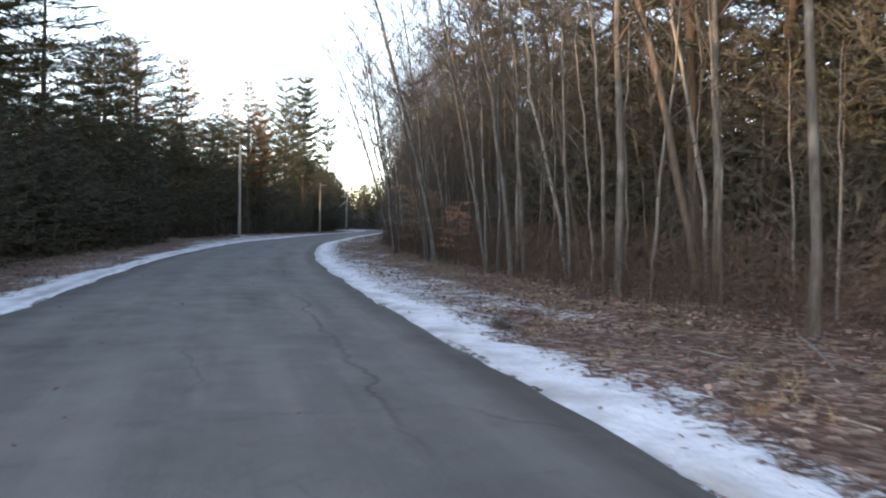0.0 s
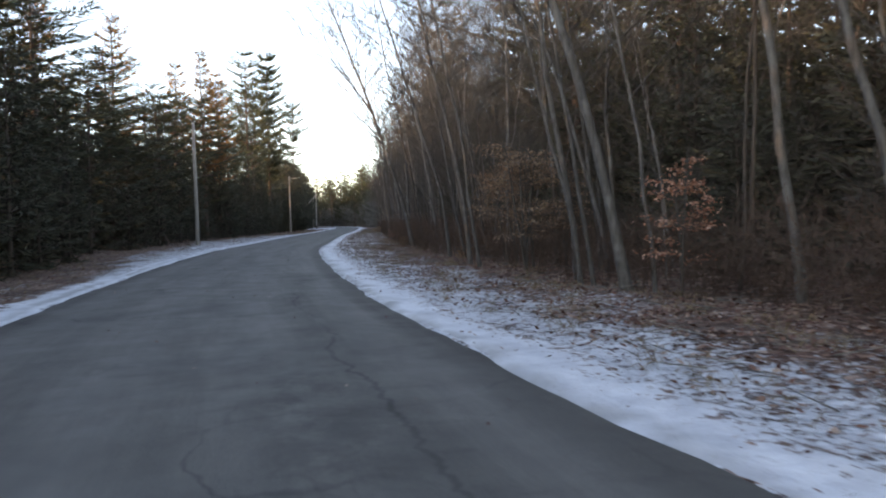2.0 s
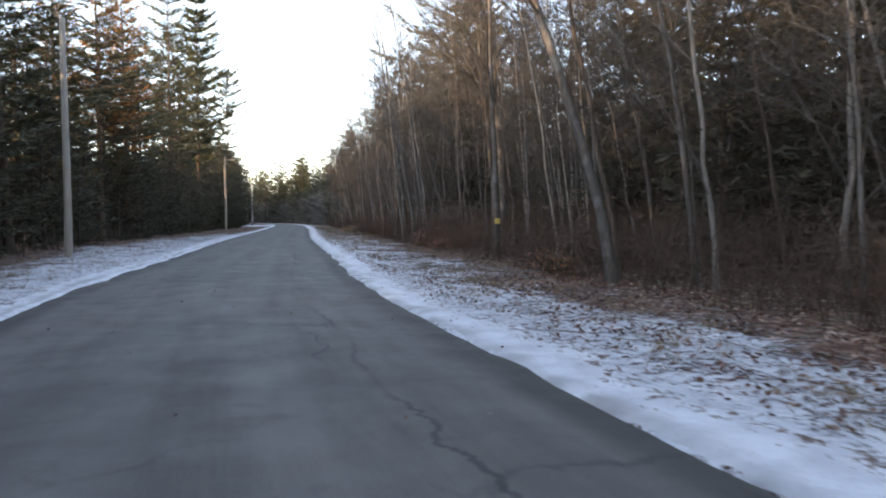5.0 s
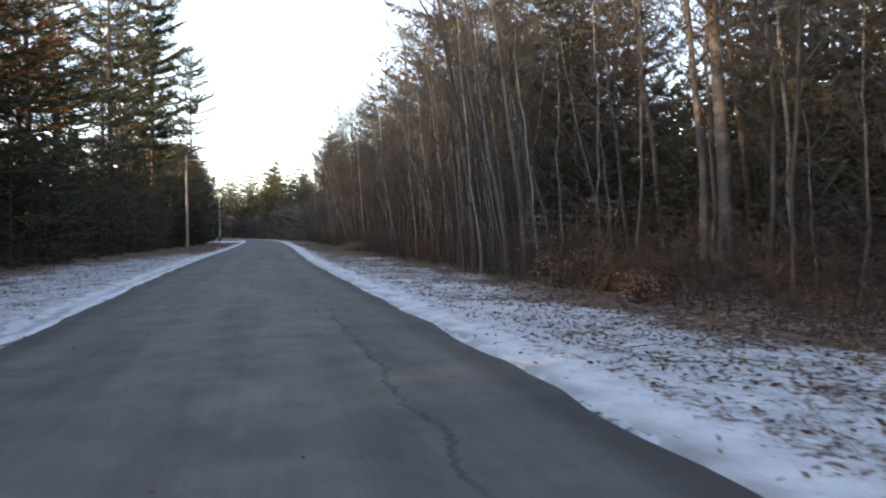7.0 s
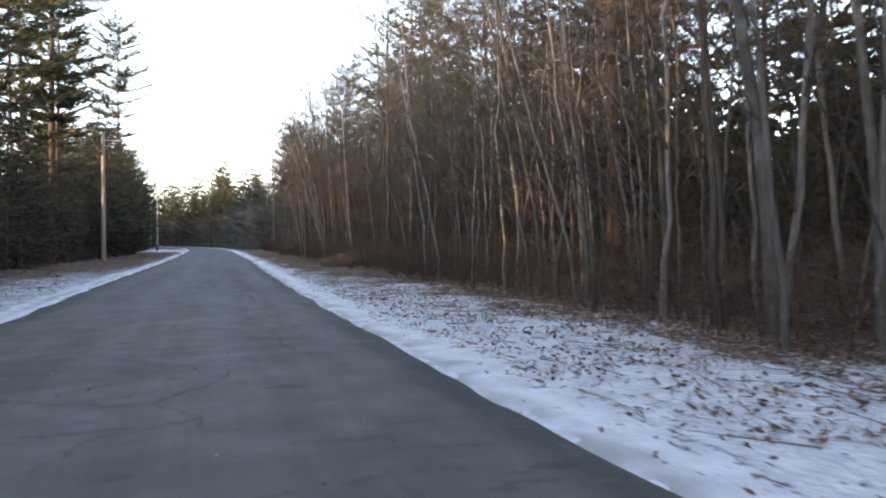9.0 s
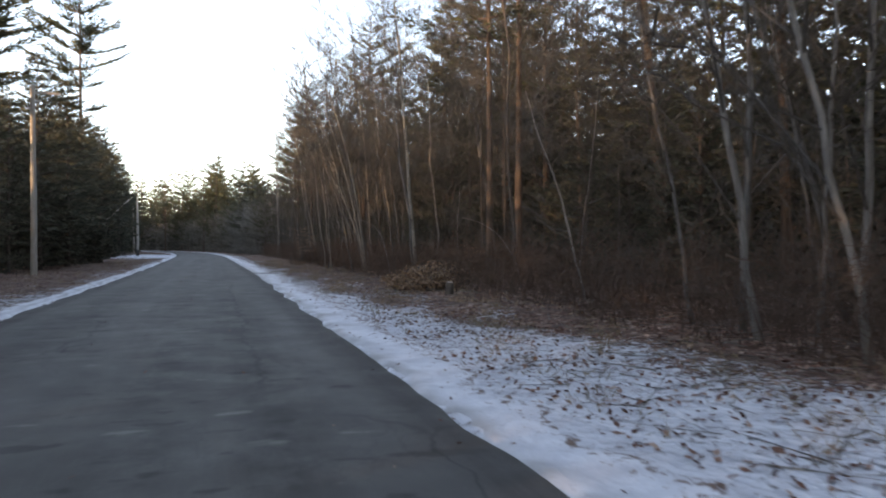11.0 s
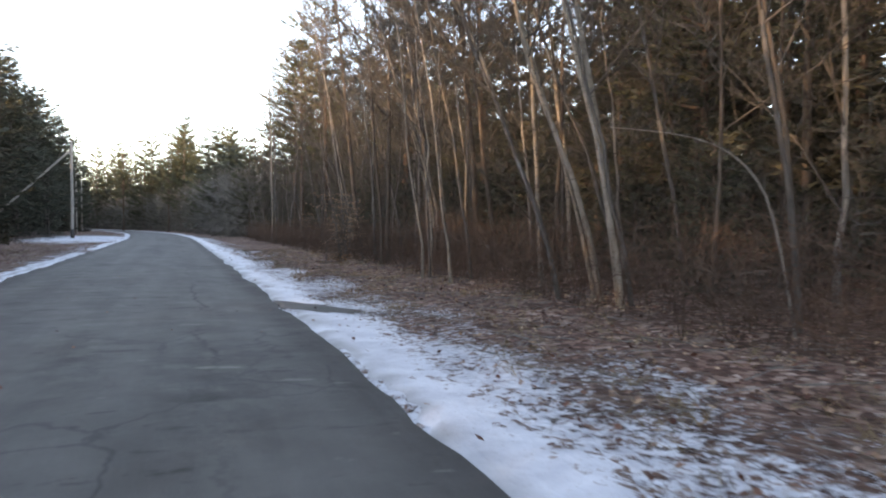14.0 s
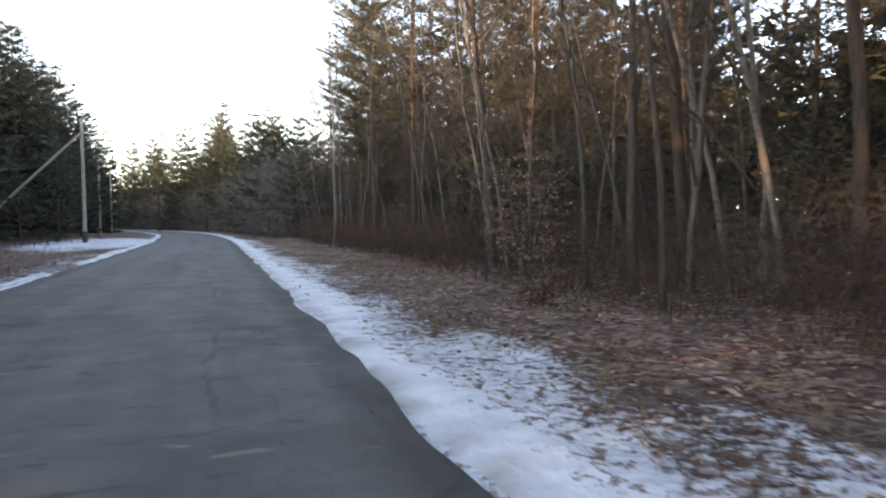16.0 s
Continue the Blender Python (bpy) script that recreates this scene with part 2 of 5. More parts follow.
POLE_WOOD = plain_wood("weathered_pole_wood", (0.2, 0.175, 0.15), (0.42, 0.37, 0.32))


def painted(name, c, rough=0.5, metal=0.0):
    a = Mat(name, rough)
    g = a.grain(9, 4)
    a.colour(a.ramp(g, [(0.3, tuple(v * 0.75 for v in c)), (0.7, c)]))
    a.bsdf.inputs["Metallic"].default_value = metal
    return a.m


GALVANISED = painted("galvanised_steel", (0.4, 0.41, 0.42), 0.5, 0.8)
CABLE = painted("black_cable", (0.03, 0.03, 0.03), 0.6)
CERAMIC = painted("brown_insulator", (0.1, 0.06, 0.04), 0.3)
SIGN_YELLOW = painted("faded_yellow_plate", (0.7, 0.46, 0.12), 0.5)
STAINED = painted("dark_stained_wood", (0.06, 0.055, 0.05), 0.8)

# ---- the road's line, by stations ----
CENTRE = [
    (-0.3, -80.0), (-0.3, -40.0), (-0.3, 0.0), (-0.2, 15.0), (0.6, 30.0), (3.3, 49.8), (6.7, 64.4), (11.4, 83.9), (15.2, 98.5),
    (20.4, 117.7), (25.4, 137.0), (34.0, 171.0), (37.3, 185.6), (42.9, 215.2), (45.6, 245.4), (45.0, 276.0), (41.5, 307.0), (32.0, 347.0), (15.0, 398.9),
]
HALF = 2.8


def smooth_line(points, step=0.5):
    p = np.array(points, float)
    p = np.vstack([2 * p[0] - p[1], p, 2 * p[-1] - p[-2]])
    out = []
    for i in range(1, len(p) - 2):
        a, b, c, d = p[i - 1 : i + 3]
        n = max(2, int(np.linalg.norm(c - b) / step))
        t = np.linspace(0, 1, n, endpoint=False)[:, None]
        out.append(0.5 * (2 * b + (c - a) * t + (2 * a - 5 * b + 4 * c - d) * t**2 + (3 * b - a - 3 * c + d) * t**3))
    return np.vstack(out + [p[-2:-1]])


LINE = smooth_line(CENTRE)
_run = np.r_[0, np.cumsum(np.linalg.norm(np.diff(LINE, axis=0), axis=1))]
_run -= _run[np.argmin(np.abs(LINE[:, 1]))]  # station 0 where the road crosses y = 0
LINE_TAN = np.gradient(LINE, axis=0)
LINE_TAN /= np.linalg.norm(LINE_TAN, axis=1)[:, None]


def at(s, off):
    """World x, y of stations s and offsets to the right of the road's middle."""
    s, off = np.asarray(s, float), np.asarray(off, float)
    x, y = np.interp(s, _run, LINE[:, 0]), np.interp(s, _run, LINE[:, 1])
    tx, ty = np.interp(s, _run, LINE_TAN[:, 0]), np.interp(s, _run, LINE_TAN[:, 1])
    return np.stack([x + off * ty, y - off * tx], -1)


def road_place(x, y):
    """Station and offset of a world place."""
    d = LINE - (x, y)
    i = int(np.argmin((d**2).sum(1)))
    tx, ty = LINE_TAN[i]
    return _run[i] - (d[i] @ (tx, ty)), (x - LINE[i, 0]) * ty - (y - LINE[i, 1]) * tx


def wave(x, y, scale, seed=0):
    """Cheap smooth noise of arrays, about -1 to 1."""
    x, y = np.asarray(x, float) / scale, np.asarray(y, float) / scale
    r = np.random.RandomState(seed)
    out = 0
    for k in range(6):
        a, f, p = r.uniform(0, 2 * np.pi), r.uniform(0.6, 2.2), r.uniform(0, 2 * np.pi)
        out = out + np.sin(f * (x * np.cos(a) + y * np.sin(a)) * 2 * np.pi + p)
    return out / 3.2


def ground_height(s, off):
    """Height of the verge and forest floor."""
    a = np.abs(off)
    xy = at(s, off)
    z = np.where(a < HALF, -0.05, 0.0)
    out = np.clip((a - HALF - 0.3) / 5, 0, 1)
    z = z + 0.03 * out + np.clip((a - 7) / 12, 0, 1) * 0.15
    z = z + np.where(off > 0, np.clip((a - 31) / 14, 0, 1) * np.clip((60 - a) / 12, 0, 1) * 1.3, 0)
    z = z + np.clip((a - 3.2) / 3, 0, 1) * np.clip((19 - a) / 8, 0, 1) * (0.05 * wave(xy[..., 0], xy[..., 1], 5.0, 3) + 0.03 * wave(xy[..., 0], xy[..., 1], 1.7, 4))
    return z


def ground_at(x, y):
    s, off = road_place(x, y)
    return float(ground_height(np.array(s), np.array(off)))


# ---- mesh helpers ----
class Buf:
    """Collects tubes and blades into arrays for one mesh."""

    def __init__(self):
        self.v, self.f4, self.f3, self.n = [], [], [], 0

    def add(self, v, f4=None, f3=None):
        v = np.asarray(v, float)
        if f4 is not None and len(f4):
            self.f4.append(np.asarray(f4) + self.n)
        if f3 is not None and len(f3):
            self.f3.append(np.asarray(f3) + self.n)
        self.v.append(v)
        self.n += len(v)

    def tube(self, pts, radii, sides=5):
        pts, radii = np.asarray(pts, float), np.asarray(radii, float)
        t = np.gradient(pts, axis=0)
        t /= np.linalg.norm(t, axis=1)[:, None] + 1e-9
        ref = np.where(np.abs(t[:, 2:3]) > 0.9, [[1.0, 0, 0]], [[0, 0, 1.0]])
        u = np.cross(t, ref)
        u /= np.linalg.norm(u, axis=1)[:, None] + 1e-9
        w = np.cross(t, u)
        a = np.linspace(0, 2 * np.pi, sides, endpoint=False)
        ring = u[:, None] * np.cos(a)[:, None] + w[:, None] * np.sin(a)[:, None]
        v = (pts[:, None] + ring * radii[:, None, None]).reshape(-1, 3)
        k = np.arange(len(pts) - 1)[:, None] * sides
        i, j = np.arange(sides)[None], (np.arange(sides)[None] + 1) % sides
        f = np.stack([k + i, k + j, k + sides + j, k + sides + i], -1).reshape(-1, 4)
        self.add(v, f)

    def blades(self, p, d, w):
        """Diamond leaves: roots p, ways d with their length, half widths w as vectors."""
        m = len(p)
        v = np.stack([p, p + d * 0.45 + w, p + d, p + d * 0.45 - w], 1).reshape(-1, 3)
        self.add(v, np.arange(4 * m).reshape(-1, 4))

    def spikes(self, p, d, w):
        """Needles and fine twigs: triangles from roots p along d, half as wide as w at the root."""
        m = len(p)
        v = np.stack([p - w, p + w, p + d], 1).reshape(-1, 3)
        self.add(v, None, np.arange(3 * m).reshape(-1, 3))

    def arrays(self):
        v = np.vstack(self.v) if self.v else np.zeros((0, 3))
        return v, (np.vstack(self.f4) if self.f4 else np.zeros((0, 4), int)), (np.vstack(self.f3) if self.f3 else np.zeros((0, 3), int))

    def crown(self, name, wood, other, leaf):
        """One mesh of this wood with the leaves of another Buf."""
        v, f4, _ = self.arrays()
        w, _, g3 = other.arrays()
        me = fast_mesh(name, np.vstack([v, w]), f4, g3 + len(v), wood, False)
        me.materials.append(leaf)
        me.polygons.foreach_set("material_index", np.r_[np.zeros(len(f4), np.int32), np.ones(len(g3), np.int32)].astype(np.int32))
        return me

    def mesh(self, name, material, smooth=True):
        v, f4, f3 = self.arrays()
        return fast_mesh(name, v, f4, f3, material, smooth)


def fast_mesh(name, v, f4, f3, material, smooth=True):
    me = bpy.data.meshes.new(name)
    loops = np.concatenate([f4.ravel(), f3.ravel()]).astype(np.int32)
    counts = np.concatenate([np.full(len(f4), 4), np.full(len(f3), 3)]).astype(np.int32)
    me.vertices.add(len(v))
    me.vertices.foreach_set("co", np.asarray(v, np.float32).ravel())
    me.loops.add(len(loops))
    me.loops.foreach_set("vertex_index", loops)
    me.polygons.add(len(counts))
    me.polygons.foreach_set("loop_start", np.concatenate([[0], np.cumsum(counts)[:-1]]).astype(np.int32))
    me.materials.append(material)
    if smooth:
        me.polygons.foreach_set("use_smooth", np.ones(len(counts), bool))
    me.update(calc_edges=True)
    return me


def part(name, me, parent, label=""):
    ob = new(name, me)
    ob.parent = parent
    return tagged(ob, label)


def float_attribute(me, name, values):
    me.attributes.new(name, "FLOAT", "POINT").data.foreach_set("value", np.asarray(values, np.float32).ravel())


def grid_faces(rows, cols):
    i = np.arange(rows - 1)[:, None] * cols + np.arange(cols - 1)[None]
    return np.stack([i, i + 1, i + cols + 1, i + cols], -1).reshape(-1, 4)


# ---- ground: one sheet from the road to the horizon ----
# bare breaks in the roadside snow, by station and length
SNOW_BREAKS = {1: [(55.8, 0.5), (123.75, 1.0)], -1: [(150.0, 3.0)]}


def build_ground():
    s = np.concatenate([np.arange(-70, -10, 4.0), np.arange(-10, 200, 0.6), np.arange(200, 395, 3.0)])
    half = np.concatenate([[0, 2.0, 2.7, 2.9], np.arange(3.2, 9.5, 0.45), [10.5, 12, 14, 17, 20, 25, 30, 38, 48, 60]])
    off = np.concatenate([-half[:0:-1], half])
    S, O = np.meshgrid(s, off, indexing="ij")
    xy, z = at(S, O), ground_height(S, O)
    v = np.concatenate([xy, z[..., None]], -1).reshape(-1, 3)
    rows, cols = S.shape
    f4 = grid_faces(rows, cols)[:, ::-1]
    a = np.abs(O)
    edge = wave(S, O * 3, 7.0, 11) * 0.9
    end = np.interp(S, [0, 8, 18, 60, 95, 112, 200], [5.4, 6.6, 7.9, 8.2, 8.2, 6.4, 5.8]) + edge
    fade = np.interp(S, [60, 75, 95, 110], [4.0, 3.4, 3.4, 3.5])
    right = np.clip((end + 0.25 * fade - a) / fade, 0, 1) * np.interp(S, [0, 12, 60, 80, 95, 115], [0.55, 0.7, 0.76, 0.89, 0.78, 0.75])
    reach = np.interp(S, [30, 55, 75, 100, 112], [6.4, 8.6, 10.8, 9.0, 7.0])
    left = np.clip((reach + edge - a) / 3.6, 0, 1) * np.interp(S, [10, 35, 60, 98, 112], [0.7, 0.74, 0.72, 0.7, 0.58])
    yard = np.clip(1 - ((S - 182) / 24) ** 2 - ((O + 6.5) / 5.5) ** 2, 0, 1)
    left = np.maximum(left, np.minimum(1.5 * yard, 1.0) * 0.8)
    cover = np.where(O > 0, right, left)
    idx = np.arange(rows * cols).reshape(rows, cols)
    loop = np.concatenate([idx[0, :-1], idx[:-1, -1], idx[-1, :0:-1], idx[:0:-1, 0]])
    m = len(loop)
    hull = v[loop, :2]
    mid = np.array([20.0, 165.0])
    angle = np.arctan2(hull[:, 1] - mid[1], hull[:, 0] - mid[0])
    rings, base = [v], loop
    j = np.arange(m)
    k = (j + 1) % m
    rim = []
    for reach in (330.0, 900.0, 4000.0):
        ring = np.concatenate([mid + reach * np.stack([np.cos(angle), np.sin(angle)], 1), np.full((m, 1), 0.05)], 1)
        start = sum(len(r) for r in rings)
        rim.append(np.stack([base[j], base[k], start + k, start + j], -1))
        rings.append(ring)
        base = start + np.arange(m)
    v = np.vstack(rings)
    rim = np.vstack(rim)
    p, q, t = v[rim[:, 0]], v[rim[:, 1]], v[rim[:, 3]]
    alike = (q - p)[:, 0] * (t - p)[:, 1] - (q - p)[:, 1] * (t - p)[:, 0] < 0
    rim = np.where(alike[:, None], rim, rim[:, ::-1])
    faces = np.vstack([f4, rim])
    me = fast_mesh("ground", v, faces, np.zeros((0, 3), int), LITTER)
    me.polygons.foreach_set("use_smooth", np.r_[np.ones(len(f4), bool), np.zeros(len(rim), bool)])
    float_attribute(me, "snow", np.concatenate([cover.ravel(), np.zeros(len(v) - rows * cols)]))
    tagged(new("ground", me), "forest floor of brown fallen leaves with patchy thin snow", "ground", kind="structure")


# dark worn places in the asphalt: station, offset, half length, half width
WORN = [(151, 0.3, 8, 0.4), (177, 0.3, 6, 0.4), (20, 0.9, 2.0, 0.45), (12.6, 0.6, 1.8, 0.3), (8.2, -1.3, 0.35, 0.6), (32.3, 1.9, 1.2, 0.3), (136.7, -0.6, 0.35, 0.8), (106, 0.45, 6, 0.35),
        (104, 1.3, 6, 0.35), (118, 1.4, 2.2, 0.5), (107, -1.1, 1.0, 0.6), (102.3, -1.0, 1.6, 0.6), (95, 0.5, 4, 0.35), (94, 1.4, 4, 0.35), (119.6, 0.3, 1.6, 0.4), (134.7, 1.9, 0.8, 0.4)]


def build_road():
    s = np.concatenate([np.arange(-70, -10, 3.0), np.arange(-10, 200, 0.35), np.arange(200, 392, 2.0)])
    n = 29
    u = np.linspace(-1, 1, n)
    S, U = np.meshgrid(s, u, indexing="ij")
    ragged = 0.05 * wave(S, U * 0, 4.0, 21) + 0.03 * wave(S, U * 0, 0.8, 22)
    O = U * HALF + np.where(np.abs(U) > 0.99, np.sign(U) * ragged, 0)
    xy = at(S, O)
    z = 0.045 * (1 - U**2) + 0.012 * wave(xy[..., 0], xy[..., 1], 4.0, 23)
    v = np.concatenate([xy, z[..., None] + 0.012], -1).reshape(-1, 3)
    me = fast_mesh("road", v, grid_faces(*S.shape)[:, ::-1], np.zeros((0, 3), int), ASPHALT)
    track = np.exp(-(((np.abs(np.abs(O) - 1.35) - 0.72) / 0.3) ** 2))
    float_attribute(me, "track", track)
    mend = np.zeros_like(S)
    for where, off, long, half in WORN:
        mend = np.maximum(mend, np.exp(-(((S - where) / long) ** 4) - ((O - off) / half) ** 2))
    float_attribute(me, "mend", mend)
    float_attribute(me, "across", O)
    float_attribute(me, "along", S)
    tagged(new("road", me), "narrow worn grey asphalt road with cracks, no lane lines", "road", kind="structure")


def build_snow_strip(side, width, label):
    s = np.concatenate([np.arange(-20, 170, 0.16), np.arange(170, 330, 0.8)])
    u = np.linspace(0, 1, 9)
    S, U = np.meshgrid(s, u, indexing="ij")
    inner = HALF + 0.02 + 0.06 * wave(S, 0 * S, 3.6, 31 + side) + 0.035 * wave(S, 0 * S, 0.5, 32 + side)
    width = width * (1.0 if side > 0 else np.interp(S, [95, 118], [1.0, 0.68]))
    outer = inner + width * (1 + 0.22 * wave(S, 0 * S, 9.0, 33 + side) + 0.16 * wave(S, 0 * S, 1.9, 34 + side) + 0.13 * wave(S, 0 * S, 0.6, 35 + side))
    thick = np.ones_like(S)
    for where, length in SNOW_BREAKS[side]:
        d = np.abs(S - where + side * (U - 0.2) * 1.35) / length
        thick = np.minimum(thick, np.clip((d - 0.5) / 0.35, 0, 1))
    O = inner + (outer - inner) * U
    lump = 0.014 * wave(S, O, 0.8, 36) + 0.02 * wave(S, O, 2.7, 37)
    prof = np.clip(np.minimum(U / 0.08, (1 - U) / 0.22), 0, 1) ** 0.7
    z = -0.03 + prof * (0.05 + lump) * thick
    z = np.where(thick < 0.3, -0.12, z)
    z = np.maximum(z, ground_height(S, O * side) - 0.02 + 0.035 * thick * prof) - 0.2 * (thick < 0.3)
    v = np.concatenate([at(S, O * side), z[..., None]], -1).reshape(-1, 3)
    f = grid_faces(*S.shape)
    me = fast_mesh("snow_bank", v, f[:, ::-1] if side > 0 else f, np.zeros((0, 3), int), SNOW)
    float_attribute(me, "dirt", np.clip((1.15 if side > 0 else 1.5) - U * (3.4 + 1.5 * wave(S, 0 * S, 3.0, 39)), 0, 1) * np.clip(0.7 + 0.6 * wave(S, O, 1.1, 38), 0, 1))
    if side < 0:
        gutter = np.exp(-(((U - 0.3) / 0.11) ** 2)) * np.clip(0.75 + 0.5 * wave(S, 0 * S, 5.0, 40), 0, 1)
        me.attributes["dirt"].data.foreach_set("value", np.clip(gutter, 0, 1).astype(np.float32).ravel())
    float_attribute(me, "rim", U)
    tagged(new("snow_bank", me), label, "snow", kind="structure")


def build_bare_patch(where, length, reach):
    """Dark gravel laid bare where meltwater has cut through the roadside snow."""
    U, T = np.meshgrid(np.linspace(0, 1, 14), np.linspace(0, 6.283, 29)[:-1], indexing="ij")
    ragged = U * (1 + 0.16 * np.sin(3 * T + 1) + 0.1 * np.sin(7 * T))
    O = HALF + 0.45 * reach + 0.62 * reach * ragged * np.cos(T)
    S = where + 0.5 * length * ragged * np.sin(T) - 1.4 * (O - HALF - 0.2)
    z = ground_height(S, O) + 0.03 - 0.022 * U
    v = np.concatenate([at(S, O), z[..., None]], -1).reshape(-1, 3)
    k = np.arange(28)
    f = np.concatenate([np.stack([i * 28 + k, i * 28 + (k + 1) % 28, (i + 1) * 28 + (k + 1) % 28, (i + 1) * 28 + k], -1) for i in range(13)])
    p, q, t = v[f[40, 0]], v[f[40, 1]], v[f[40, 3]]
    if (q - p)[0] * (t - p)[1] - (q - p)[1] * (t - p)[0] < 0:
        f = f[:, ::-1]
    tagged(new("gravel_patch", fast_mesh("gravel_patch", v, f, np.zeros((0, 3), int), ASPHALT)), "bare patch of dark wet gravel beside the asphalt", "gravel", kind="structure")


build_ground()
build_road()
build_bare_patch(123.75, 1.4, 0.98)
build_snow_strip(1, 0.95, "low bank of old white snow along the road's edge")
build_snow_strip(-1, 0.85, "thin strip of trodden snow beside the asphalt")


# ---- trees ----
def unit(v):
    return v / (np.linalg.norm(v, axis=-1, keepdims=True) + 1e-9)


def conifer_arrays(seed, height, start, radius, whorl, per, spray, droop=0.0, thick=0.011, shape=0.7, size=0.42, gaps=0.0, blade=0.11, flat=0.0):
    """Trunk and crown of a pine, spruce or larch: whorls of boughs with sprays of needles."""
    r = np.random.RandomState(seed)
    trunk, boughs, green = Buf(), Buf(), Buf()
    z = np.linspace(0, height, 11)
    bend = np.stack([np.cumsum(r.normal(0, 0.01, 11)) * height * 0.08, np.cumsum(r.normal(0, 0.01, 11)) * height * 0.08, z], 1)
    bend[0, :2] = 0
    rad = height * thick * (1 - z / height) ** 0.8 + 0.012
    rad[0] *= 1.35
    trunk.tube(bend - [[0, 0, 0.15]], rad, 8)
    heavy = r.uniform(0, 6.28)
    h = start * height
    while h < height * 0.985:
        u = (h - start * height) / (height * (1 - start))
        reach = radius * ((1 - u) ** shape) * min(1.0, 0.45 + 2.2 * u) + 0.15
        reach *= r.uniform(0.72, 1.2)
        spin = r.uniform(0, 6.28)
        for k in range(per):
            if r.rand() < gaps:
                continue
            a = spin + 6.28 * k / per + r.normal(0, 0.25)
            length = reach * r.uniform(0.6, 1.15) * (1 + 0.22 * math.cos(a - heavy))
            rise = r.normal(0.1 + 0.5 * u - droop, 0.12)
            out = np.array([math.cos(a), math.sin(a), 0])
            root = np.array([np.interp(h, z, bend[:, 0]), np.interp(h, z, bend[:, 1]), h + r.normal(0, 0.06)])
            t = np.array([0, 0.5, 1.0])[:, None]
            line = root + out * length * t + np.array([0, 0, 1]) * length * (rise * t + (0.18 - droop * 0.3) * t**2)
            boughs.tube(line, [0.02 + 0.012 * length, 0.012 + 0.005 * length, 0.006], 3)
            n = max(3, int(length * spray))
            f = r.uniform(0.22, 1.03, n)
            side = np.cross(out, [0, 0, 1])
            sp = r.normal(0, 0.26, n)[:, None] * (0.35 + f[:, None]) * min(1.0, length * 0.55)
            p = root + out * length * f[:, None] + np.array([0, 0, 1]) * length * (rise * f + (0.18 - droop * 0.3) * f**2)[:, None] + side * sp
            d = unit(out * r.uniform(0.3, 1.0, n)[:, None] + side * np.sign(sp) * r.uniform(0.1, 0.9, n)[:, None] + np.array([0, 0, 1]) * r.normal(0.12 + 0.12 * flat - droop * 0.6, 0.28 - 0.1 * flat, n)[:, None])
            d *= r.uniform(0.6, 1.25, n)[:, None] * size
            w = unit(np.cross(d, r.normal(0, 1, (n, 3)) + [0, 0, 0.6])) * (size * blade * r.uniform(0.7, 1.3, n)[:, None])
            green.spikes(p, d, w)
        h += whorl * r.uniform(0.75, 1.3)
    return trunk, boughs, green


